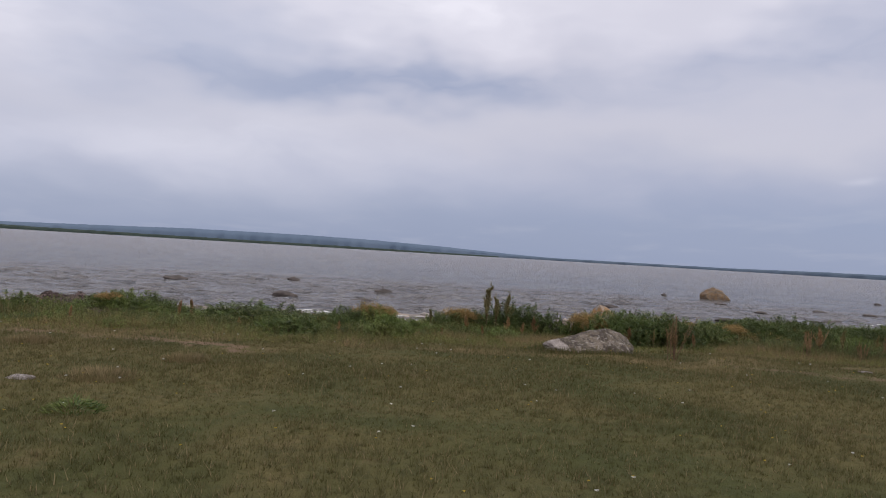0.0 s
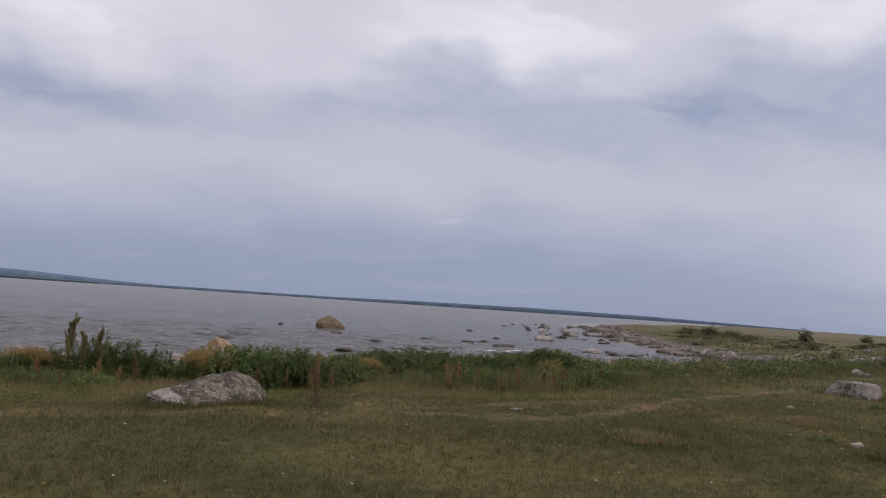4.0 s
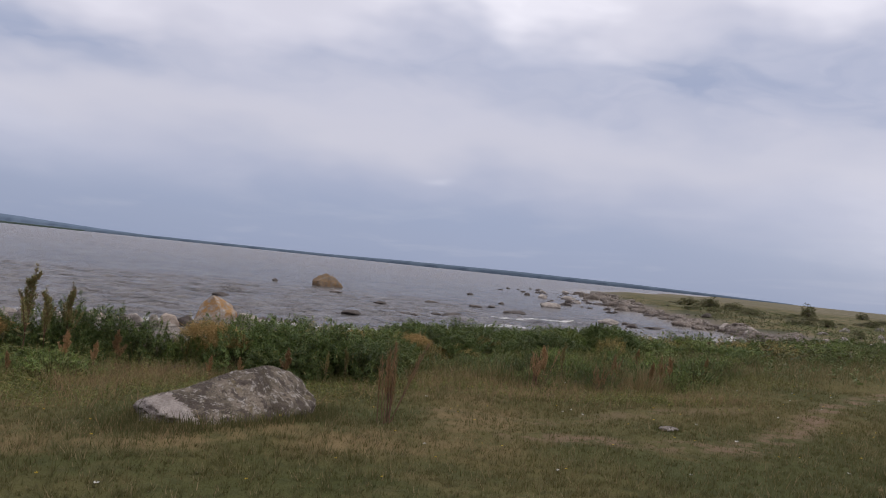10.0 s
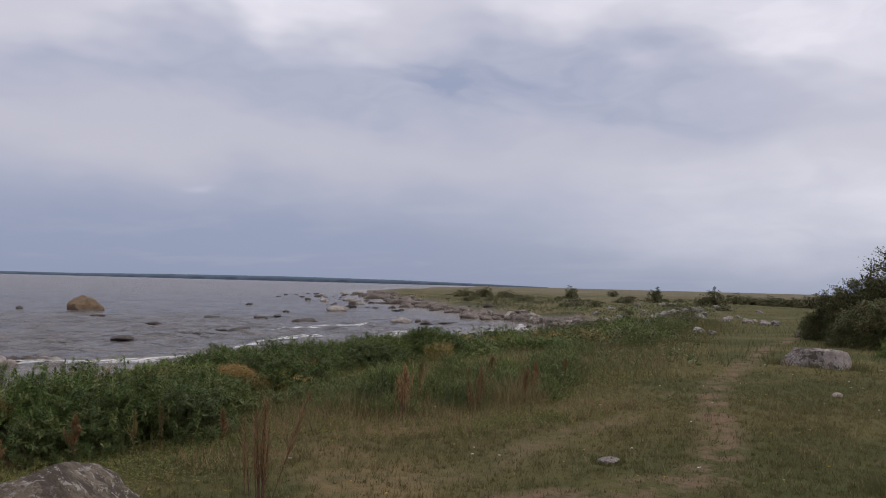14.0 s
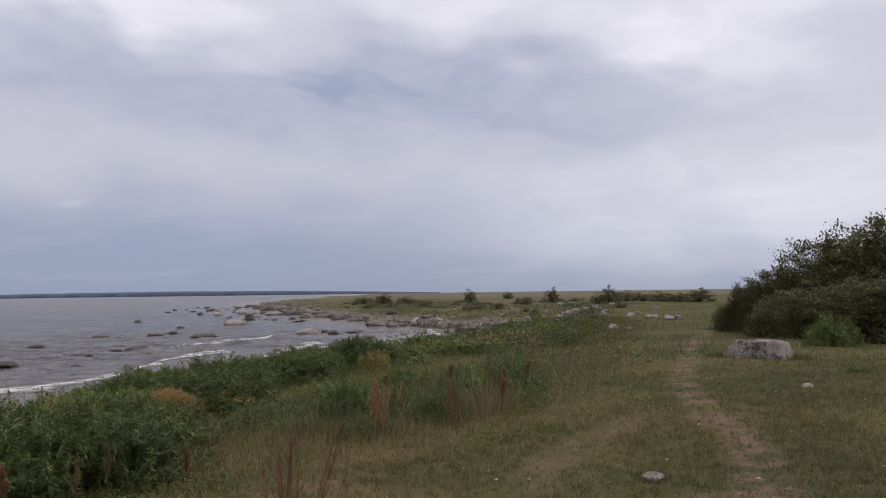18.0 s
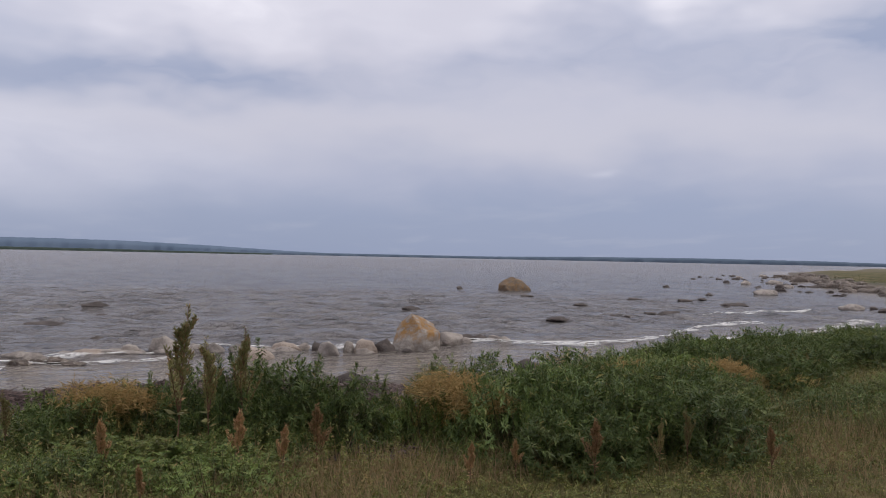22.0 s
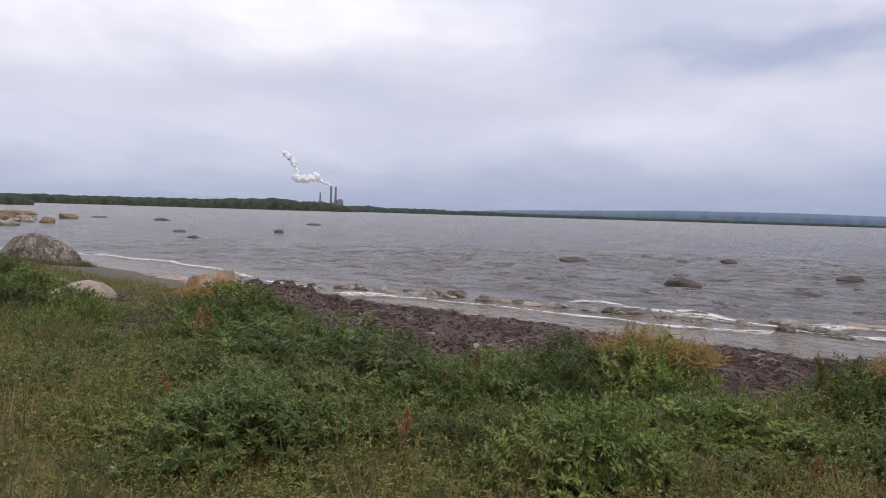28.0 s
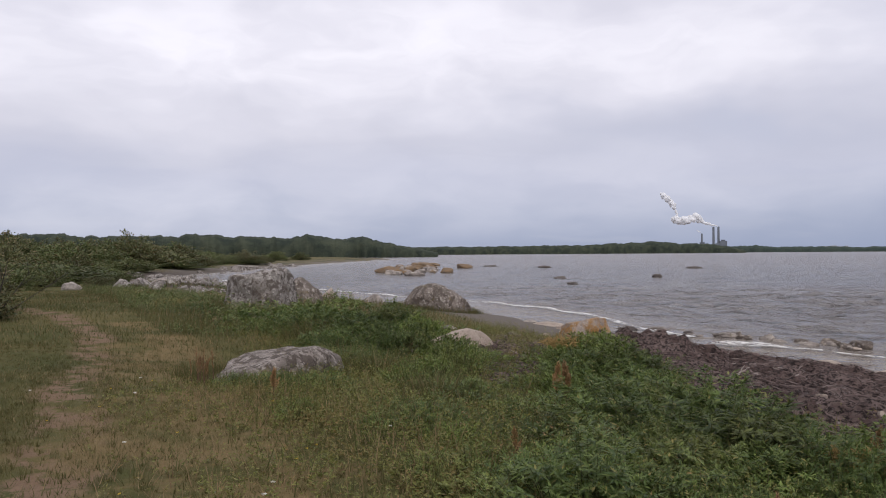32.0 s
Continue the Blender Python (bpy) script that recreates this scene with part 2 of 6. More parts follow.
def make_rock(name, pale, deep, lichen, orange=0.0, wet=False, blotch=2.2, crusted=0.8, streaks=0.0):
    m, n, b = material(name, 0.88, 0.2)
    p = n.place()
    grain = n.noise(p, 60, 3, 0.75)
    c = n.mix(n.clampmul(n.noise(p, blotch, 6, 0.7), 0.38, 0.62), pale, deep)
    c = n.mix(n.clampmul(grain, 0.45, 0.8), c, deep)
    if lichen:
        spots = n.clampmul(n.noise(p, blotch * 5.0, 6, 0.7, 0.3), 0.54, 0.58)
        c = n.mix(n.math("MULTIPLY", spots, 0.75), c, (0.5, 0.45, 0.405))
        moss = n.clampmul(n.noise(p, blotch * 2.3, 5, 0.66, 0.5), 0.515, 0.55)
        c = n.mix(n.math("MULTIPLY", moss, 0.85), c, (0.098, 0.077, 0.064))
        flecks = n.clampmul(n.noise(p, blotch * 9.0, 4, 0.7, 0.3), 0.57, 0.62)
        c = n.mix(n.math("MULTIPLY", flecks, 0.8), c, (0.075, 0.06, 0.05))
        crust = n.clampmul(n.noise(p, blotch * 1.6, 6, 0.75), 0.57, 0.64)
        c = n.mix(n.math("MULTIPLY", crust, 0.55), c, (0.20, 0.155, 0.075))
    if streaks:
        runs = n.clampmul(n.noise(n.scaled(p, (1.0, 1.0, 0.22)), 3.4, 5, 0.7, 0.4), 0.5, 0.6)
        c = n.mix(n.math("MULTIPLY", runs, streaks), c, (0.085, 0.065, 0.05))
    if orange:
        s = n.nt.nodes.new("ShaderNodeSeparateXYZ")
        n.put(s.inputs[0], p)
        high = n.clampmul(n.math("ADD", s.outputs[2], n.math("MULTIPLY", n.noise(p, 3.0, 5, 0.7), 0.7)), SEA + orange + 0.15, SEA + orange + 0.42)
        patch = n.clampmul(n.noise(p, 5, 6, 0.75, 0.5), 0.4, 0.58)
        c = n.mix(n.math("MULTIPLY", n.math("MULTIPLY", high, patch), crusted), c, (0.36, 0.185, 0.05))
    if wet:
        s = n.nt.nodes.new("ShaderNodeSeparateXYZ")
        n.put(s.inputs[0], p)
        low = n.clampmul(n.math("ADD", s.outputs[2], n.math("MULTIPLY", n.noise(p, 4, 3), 0.12)), SEA + 0.08, SEA + 0.02)
        c = n.mix(n.math("MULTIPLY", low, 0.7), c, (0.06, 0.05, 0.042))
        n.put(b.inputs["Roughness"], n.math("SUBTRACT", 0.85, n.math("MULTIPLY", low, 0.45)))
    n.put(b.inputs["Base Color"], c)
    h = n.math("ADD", n.math("MULTIPLY", grain, 0.2), n.math("ADD", n.noise(p, blotch * 4, 6, 0.72), n.math("MULTIPLY", n.noise(p, blotch * 12, 4, 0.7), 0.4)))
    n.put(b.inputs["Normal"], n.bump(h, 0.9, 0.06))
    return m


def make_water():
    m, n, b = material("bay_water", 0.16, 0.5)
    p = n.place()
    b.inputs["IOR"].default_value = 1.33
    # lighter and darker wave streaks painted into the water's base colour
    wave_tone = n.noise(n.scaled(p, (1.0, 0.7, 1)), 0.3, 5, 0.68, 0.5)
    c = n.mix(n.clampmul(wave_tone, 0.36, 0.64), (0.17, 0.15, 0.141), (0.24, 0.214, 0.199))
    # shaded wave troughs, painted as dark dashes in the colour
    trough = n.noise(n.scaled(p, (0.9, 1.3, 1)), 0.65, 7, 0.76, 0.6)
    c = n.mix(n.math("MULTIPLY", n.clampmul(trough, 0.53, 0.585), 0.95), c, (0.075, 0.064, 0.058))
    c = n.mix(n.math("MULTIPLY", n.attr("shallow"), 0.8), c, (0.36, 0.305, 0.25))
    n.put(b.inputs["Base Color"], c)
    chop = n.noise(n.scaled(p, (0.8, 1.5, 1)), 2.3, 4, 0.62, 0.3)
    swell = n.noise(n.scaled(p, (0.6, 1.1, 1)), 0.8, 4, 0.62, 0.4)
    roll = n.noise(n.scaled(p, (0.8, 0.9, 1)), 0.3, 4, 0.65, 0.4)
    ripple = n.noise(n.scaled(p, (0.7, 1.2, 1)), 8.0, 3, 0.6, 0.3)
    near = n.math("SUBTRACT", 1.0, n.math("MULTIPLY", n.attr("open"), 0.75))
    n.put(b.inputs["Roughness"], n.math("ADD", 0.16, n.math("MULTIPLY", n.attr("open"), 0.05)))
    h = n.math("ADD", n.math("MULTIPLY", chop, n.math("MULTIPLY", near, 1.3)), n.math("MULTIPLY", swell, 2.6))
    h = n.math("ADD", n.math("ADD", h, n.math("MULTIPLY", roll, 3.6)), n.math("MULTIPLY", ripple, n.math("MULTIPLY", near, 0.16)))
    n.put(b.inputs["Normal"], n.bump(h, 1.0, 0.6))
    return m


def plain(name, a, b2, scale=8.0, rough=0.8, bump=0.3, dist=0.02, spec=0.3):
    m, n, b = material(name, rough, spec)
    p = n.place()
    f = n.noise(p, scale, 5, 0.65)
    n.put(b.inputs["Base Color"], n.mix(n.clampmul(f, 0.3, 0.7), a, b2))
    if bump:
        n.put(b.inputs["Normal"], n.bump(n.noise(p, scale * 3, 4, 0.65), bump, dist))
    return m


def make_wrack():
    m, n, b = material("dried_seaweed", 0.9, 0.15)
    p = n.place()
    c = n.mix(n.clampmul(n.noise(p, 1.6, 5, 0.7), 0.4, 0.6), (0.12, 0.08, 0.071), (0.26, 0.19, 0.172))
    c = n.mix(n.clampmul(n.noise(n.scaled(p, (1, 1.8, 1.5)), 13, 5, 0.75), 0.46, 0.58), c, (0.035, 0.026, 0.024))
    c = n.mix(n.math("MULTIPLY", n.clampmul(n.noise(n.scaled(p, (1, 2.2, 1.5)), 9, 6, 0.8), 0.58, 0.68), 0.7), c, (0.34, 0.29, 0.265))
    n.put(b.inputs["Base Color"], c)
    n.put(b.inputs["Normal"], n.bump(n.noise(p, 16, 6, 0.75), 1.0, 0.09))
    return m


def make_foam():
    m, n, b = material("sea_foam", 0.7, 0.3)
    p = n.place()
    f = n.noise(n.scaled(p, (0.8, 2.0, 1)), 2.2, 7, 0.75, 1.2)
    n.put(b.inputs["Base Color"], n.mix(f, (0.62, 0.58, 0.52), (0.8, 0.79, 0.77)))
    n.put(b.inputs["Alpha"], n.math("MULTIPLY", n.clampmul(f, 0.43, 0.55), n.attr("thick")))
    return m


def make_steam():
    m, n, b = material("steam", 1.0, 0.0)
    b.inputs["Base Color"].default_value = (0.96, 0.96, 0.97, 1)
    let_through(n, b, (0.97, 0.97, 0.98, 1), 0.35)
    return m


GROUND = make_ground()
TURF = make_blade("turf_blades", ((0.118, 0.118, 0.04), (0.19, 0.158, 0.064), (0.3, 0.23, 0.12)))
TALL = make_blade("tall_grass", ((0.085, 0.1, 0.036), (0.18, 0.155, 0.066), (0.34, 0.24, 0.125)), 0.6, 0.25)
HERB = make_leaf("herb_leaves", (0.09, 0.136, 0.033), (0.215, 0.264, 0.068), (0.27, 0.235, 0.08), 0.94)
BANK = make_leaf("bank_weed_leaves", (0.125, 0.148, 0.038), (0.275, 0.265, 0.078), (0.3, 0.2, 0.085), 0.88, 0.6)
MUGWORT = make_leaf("mugwort_leaves", (0.06, 0.096, 0.029), (0.165, 0.21, 0.058), (0.27, 0.235, 0.08), 0.93, 0.25)
YELLOWED = make_leaf("yellowed_leaves", (0.27, 0.2, 0.06), (0.5, 0.35, 0.13), (0.15, 0.165, 0.05), 0.8)
THORN = make_leaf("thicket_leaves", (0.078, 0.092, 0.038), (0.185, 0.185, 0.076), (0.2, 0.14, 0.075), 0.84)
OLIVE = make_leaf("olive_shrub_leaves", (0.074, 0.1, 0.035), (0.16, 0.182, 0.064), (0.2, 0.155, 0.075), 0.87)
RUST = make_leaf("dock_seed", (0.32, 0.19, 0.095), (0.5, 0.31, 0.16), (0.24, 0.2, 0.08), 0.8)
TANGLE = make_blade("dry_tangle_straw", ((0.32, 0.215, 0.085), (0.5, 0.345, 0.15), (0.17, 0.16, 0.055)), 0.8, 0)
SEEDHEAD = make_leaf("green_dock_seed", (0.17, 0.17, 0.065), (0.29, 0.25, 0.105), (0.3, 0.19, 0.09), 0.8)
STALK = plain("dry_stalk", (0.19, 0.1, 0.06), (0.1, 0.06, 0.038), 30, 0.8, 0.2)
STRAW = make_blade("straw_stalks", ((0.22, 0.17, 0.085), (0.34, 0.26, 0.14), (0.14, 0.13, 0.05)), 0.7, 0)
WITHERED = make_blade("withered_blades", ((0.27, 0.18, 0.1), (0.42, 0.3, 0.17), (0.14, 0.13, 0.05)), 0.75, 0)
STEM = plain("green_stem", (0.07, 0.085, 0.03), (0.1, 0.09, 0.045), 30, 0.7, 0.2)
BARK = plain("shrub_bark", (0.07, 0.055, 0.045), (0.035, 0.03, 0.026), 18, 0.9, 0.6)
LICHEN_ROCK = make_rock("lichened_granite", (0.285, 0.238, 0.205), (0.15, 0.124, 0.105), True, streaks=0.3)
PALE_LICHEN = make_rock("pale_lichened_granite", (0.4, 0.345, 0.31), (0.19, 0.16, 0.14), True, blotch=2.8, streaks=0.25)
MOSSY_ROCK = make_rock("mossy_lichened_granite", (0.3, 0.245, 0.19), (0.1, 0.08, 0.058), True, blotch=3.4, streaks=0.4)
WHITE_ROCK = make_rock("white_lichened_granite", (0.46, 0.42, 0.39), (0.2, 0.18, 0.16), True, streaks=0.5)
PINK_ROCK = make_rock("pale_pink_granite", (0.5, 0.41, 0.34), (0.36, 0.29, 0.24), False)
SHORE_ROCK = make_rock("shore_granite", (0.15, 0.124, 0.11), (0.075, 0.062, 0.056), False, 0.0, True)
PALE_SHORE = make_rock("pale_shore_granite", (0.46, 0.40, 0.35), (0.22, 0.19, 0.168), False, 0.0, True)
ORANGE_ROCK = make_rock("orange_lichened_granite", (0.47, 0.42, 0.37), (0.24, 0.2, 0.17), False, 0.36, True, 2.2, 0.92)
BEACH_ORANGE = make_rock("orange_crusted_granite", (0.47, 0.39, 0.33), (0.26, 0.21, 0.175), False, 0.02, True, 2.2, 0.85)
LOW_ORANGE = make_rock("ochre_lichened_granite", (0.2, 0.165, 0.13), (0.115, 0.093, 0.075), False, 0.1, True, 2.2, 0.45)
POINT_ROCK = make_rock("tan_grey_granite", (0.3, 0.245, 0.2), (0.12, 0.1, 0.086), True, 0.0, True)
WHITE_FACE = make_rock("fresh_broken_granite", (0.58, 0.5, 0.45), (0.36, 0.3, 0.265), False, blotch=7.0)
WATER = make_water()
WRACK = make_wrack()
WRACK_BIT = make_leaf("seaweed_strands", (0.06, 0.042, 0.038), (0.22, 0.16, 0.145), (0.45, 0.38, 0.34), 0.95)
FOAM = make_foam()
PETAL = plain("white_petals", (0.72, 0.71, 0.66), (0.6, 0.58, 0.5), 20, 0.7, 0)
YPETAL = plain("yellow_petals", (0.6, 0.42, 0.05), (0.5, 0.36, 0.06), 20, 0.7, 0)
WOOD_FAR = plain("far_forest", (0.045, 0.062, 0.055), (0.07, 0.088, 0.072), 0.05, 0.95, 0.8, 3.0, 0.05)
WOOD_MID = plain("coast_forest", (0.034, 0.044, 0.036), (0.074, 0.084, 0.058), 0.09, 0.95, 0.8, 2.0, 0.05)
# aerial haze is painted into the hills' colour as blue
HILL_FAR = plain("haze_tinted_hills", (0.14, 0.185, 0.25), (0.16, 0.205, 0.27), 0.004, 1.0, 0, 0, 0.0)
# the far strip's blue-grey also holds painted haze
STRIP_FAR = plain("haze_tinted_shore", (0.11, 0.145, 0.19), (0.13, 0.165, 0.21), 0.01, 1.0, 0, 0, 0.0)
CONCRETE = plain("stack_concrete", (0.16, 0.17, 0.19), (0.12, 0.13, 0.15), 0.05, 0.9, 0)
CLADDING = plain("plant_cladding", (0.2, 0.22, 0.25), (0.14, 0.155, 0.18), 0.05, 0.8, 0)
PALEWALL = plain("pale_cladding", (0.44, 0.45, 0.47), (0.34, 0.34, 0.36), 0.05, 0.8, 0)
STEAM = make_steam()

# ---- helpers for meshes ----


def mesh_of(name, verts, faces, mat, smooth=False):
    me = bpy.data.meshes.new(name)
    verts = np.asarray(verts, np.float32)
    faces = np.asarray(faces, np.int32)
    k = faces.shape[1]
    me.vertices.add(len(verts))
    me.vertices.foreach_set("co", verts.ravel())
    me.loops.add(faces.size)
    me.loops.foreach_set("vertex_index", faces.ravel())
    me.polygons.add(len(faces))
    me.polygons.foreach_set("loop_start", np.arange(0, faces.size, k, dtype=np.int32))
    me.polygons.foreach_set("use_smooth", np.full(len(faces), smooth))
    me.update(calc_edges=True)
    me.validate()
    me.materials.append(mat)
    return me


def bm_mesh(name, bm, mat, smooth=False):
    me = bpy.data.meshes.new(name)
    bm.to_mesh(me)
    bm.free()
    me.materials.append(mat)
    for f in me.polygons:
        f.use_smooth = smooth
    return me


def child(name, me, parent, label=""):
    ob = new(name, me)
    ob.parent = parent
    return tagged(ob, label) if label else ob


def smooth01(a, lo, hi):
    t = np.clip((a - lo) / (hi - lo), 0, 1)
    return t * t * (3 - 2 * t)


def waves(x, y, seed, base, octaves=4):
    """A cheap smooth noise of x and y from turned sine waves, about -1 to 1."""
    r = np.random.default_rng(seed)
    total, amp, size = 0 * x, 1.0, base
    for _ in range(octaves):
        part = 0 * x
        for _ in range(4):
            a, ph = r.uniform(0, 6.283, 2)
            part = part + np.sin((x * np.cos(a) + y * np.sin(a)) * size + ph + 0.8 * np.sin((x * np.sin(a) - y * np.cos(a)) * size * 0.7 + ph))
        total, amp, size = total + part * amp / 4, amp * 0.55, size * 2.1
    return total


# ---- lie of the land ----
SHORE = [(-5000, 1200), (-900, 330), (-300, 150), (-226, 104), (-150, 58), (-100, 33), (-84, 24), (-66, 23), (-41, 25), (-27, 27), (-21, 26), (-14.5, 24.4), (-9.8, 24.7), (-5, 24.9), (-1, 24.8),
         (3.7, 25.2), (10.4, 27.1), (16, 29), (21, 31), (28, 32.5), (36, 35), (43, 39), (45.5, 47), (62, 74), (106, 134), (160, 200), (420, 440), (5000, 4600)]
PATHS = [((4.9, 12.2), (6.8, 11.5), (8.2, 12.0), (11.9, 13.9), (15.3, 15.1), (23, 17.6), (31, 19.5), (45, 24)), ((4.8, 13.6), (5.6, 12.9), (6.7, 13.2), (9.5, 13.6)),
         ((-2.5, 10.9), (-4.4, 11.6), (-5.8, 11.75), (-7.5, 11.8), (-9.9, 12.2), (-13.4, 12.5), (-18, 12.2), (-30, 9))]
DRY = [((-9, 12.9), (-4.6, 12.9), (-2, 12.8), (1.2, 12.4), (4.2, 12.0), (5.5, 13.8)), ((-12, 12.9), (-9, 12.6), (-6, 12.5), (-4.4, 12.6), (-3.0, 12.9)), ((-3.6, 11.9), (-5.2, 12.1), (-7.2, 12.5)), ((-10.5, 13.4), (-13, 13.6), (-16, 13.3)), ((5.2, 14.6), (7.5, 15.0), (10, 14.6))]


def nearest(x, y, line):
    """Distance to a polyline and the side of it (left of its run is positive)."""
    best, side = np.full(x.shape, 1e9), np.zeros(x.shape)
    for (ax, ay), (bx, by) in zip(line[:-1], line[1:]):
        dx, dy = bx - ax, by - ay
        t = np.clip(((x - ax) * dx + (y - ay) * dy) / (dx * dx + dy * dy), 0, 1)
        px, py = x - ax - t * dx, y - ay - t * dy
        d = np.hypot(px, py)
        s = np.sign(dx * (y - ay) - dy * (x - ax))
        near = d < best
        best, side = np.where(near, d, best), np.where(near, s, side)
    return best, side


def inland(x, y):
    d, s = nearest(x, y, SHORE)
    return -d * np.where(s == 0, 1, s)


def height(x, y):
    x, y = np.asarray(x, float), np.asarray(y, float)
    s = inland(x, y) + 0.35 * waves(x, y, 3, 0.5, 2) * smooth01(np.hypot(x, y - 12), 300, 60)
    z = np.interp(s, [-60, -12, -3, 0, 2, 4, 6.5, 8.5, 11, 14, 20, 400], [-4, -2.2, -1.35, SEA - 0.01, -0.76, -0.55, -0.3, -0.2, -0.08, 0.02, 0.04, 0.0])
    far = smooth01(x, 8, 62) + smooth01(-x, 14, 50)
    z = np.where(s > 4, z - 0.33 * far * smooth01(s, 4, 12), z)
    z = z + 0.09 * np.exp(-((x - 10.75) ** 2 + (y - 10.5) ** 2) / 0.2) + 0.07 * np.exp(-((x - 6.8) ** 2 + (y - 9.6) ** 2) / 0.2)
    z = z - 0.17 * np.exp(-((x + 10.5) ** 2 + (y - 14.8) ** 2) / 9.0)
    z = z + 0.1 * np.exp(-((x - 2.4) ** 2 + (y - 12.7) ** 2) / 1.3)
    z = z + smooth01(s, 7, 10) * smooth01(np.hypot(x, y - 10), 60, 25) * (0.022 * waves(x * 0.45, y, 51, 2.6, 2) + 0.016 * waves(x, y, 52, 3.6, 2))
    return z + np.where(s > 5, 0.025 * waves(x, y, 5, 1.1, 3) * smooth01(s, 5, 9), 0.012 * waves(x, y, 6, 2.0, 2))


def z_at(x, y):
    return float(height(np.array([x]), np.array([y]))[0])


def graded(lo, hi, step, reach, grow=1.12):
    mid = list(np.arange(lo, hi + step / 2, step))
    a, d = [], step
    while not a or a[-1] < reach:
        d *= grow
        a.append((a[-1] if a else 0) + d)
    return np.array([lo - v for v in reversed(a)] + mid + [hi + v for v in a])


def sheet(name, xs, ys, z, mat, smooth=True):
    gx, gy = np.meshgrid(xs, ys)
    v = np.stack([gx, gy, z(gx, gy)], -1).reshape(-1, 3)
    i = np.arange(len(xs) * len(ys)).reshape(len(ys), len(xs))
    f = np.stack([i[:-1, :-1], i[:-1, 1:], i[1:, 1:], i[1:, :-1]], -1).reshape(-1, 4)
    return mesh_of(name, v, f, mat, smooth), v


ground_me, gv = sheet("ground", graded(-13, 22, 0.16, 4700), graded(2, 27, 0.16, 4700), height, GROUND)
s_all = inland(gv[:, 0], gv[:, 1])


def mask_along(lines, x, y, width):
    return np.max([1 - smooth01(nearest(x, y, list(l))[0], width * 0.35, width) for l in lines], 0)


def give(me, name, values):
    a = me.attributes.new(name, "FLOAT", "POINT")
    a.data.foreach_set("value", np.asarray(values, np.float32))


give(ground_me, "dirt", np.maximum(np.maximum(0.9 * mask_along(PATHS[:1], gv[:, 0], gv[:, 1], 0.3), 0.45 * mask_along(PATHS[1:2], gv[:, 0], gv[:, 1], 0.3)), 1.6 * mask_along(PATHS[2:], gv[:, 0], gv[:, 1], 0.36)))
give(ground_me, "rough", smooth01(gv[:, 0], 13, 26) * smooth01(gv[:, 1] - 15.5 - 0.42 * (gv[:, 0] - 15), 0, 4) + smooth01(-gv[:, 0], 13, 24) * smooth01(gv[:, 1], 13.6, 16))
give(ground_me, "field", smooth01(np.hypot(gv[:, 0], gv[:, 1]), 190, 320) * (gv[:, 0] > 0))
give(ground_me, "dry", 1.2 * mask_along(DRY, gv[:, 0], gv[:, 1], 0.62))
wide = np.where(gv[:, 0] < -27, 0.9, np.where(gv[:, 0] < -12, 0.42, np.where(gv[:, 0] > 18, 0.5, 1.0)))
give(ground_me, "beach", 1 - smooth01(s_all, 4.5 * wide, 7.0 * wide))
give(ground_me, "mud", smooth01(-gv[:, 0], 24, 29) * smooth01(-gv[:, 0], 110, 80) * (1 - smooth01(s_all, 6.2, 8.0)))
tagged(new("ground", ground_me), "grazed olive-green coastal meadow with worn paths and sandy shore", "ground", kind="structure")


def sea_height(x, y):
    r = np.hypot(x, y - 12)
    s = inland(x, y)
    fade = smooth01(r, 62, 40) * (0.15 + 0.85 * smooth01(-s, 0.5, 9))
    rr, z = np.random.default_rng(4), 0 * x
    for k in range(16):
        a, ph, lam = rr.normal(1.2, 0.6), rr.uniform(0, 6.283), rr.uniform(0.7, 2.6)
        z = z + 0.012 * lam ** 0.6 * np.sin((x * np.cos(a) + y * np.sin(a)) * 6.283 / lam + ph + 0.9 * np.sin((y * np.cos(a) - x * np.sin(a)) / lam * 1.3 + ph * 2))
    return SEA + np.maximum(z, -0.09) * fade


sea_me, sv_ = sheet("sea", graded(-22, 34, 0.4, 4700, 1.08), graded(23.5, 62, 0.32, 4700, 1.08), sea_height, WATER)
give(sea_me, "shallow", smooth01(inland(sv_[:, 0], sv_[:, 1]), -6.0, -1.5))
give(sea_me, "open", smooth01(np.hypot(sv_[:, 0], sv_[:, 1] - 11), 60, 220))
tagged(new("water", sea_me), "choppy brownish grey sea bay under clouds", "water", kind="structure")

# ---- rocks ----


def ball(sub):
    bm = bmesh.new()
    bmesh.ops.create_icosphere(bm, subdivisions=sub, radius=1)
    v = np.array([p.co for p in bm.verts])
    f = np.array([[p.index for p in q.verts] for q in bm.faces])
    bm.free()
    return v, f


BALLS = {k: ball(k) for k in (2, 3, 4, 5)}


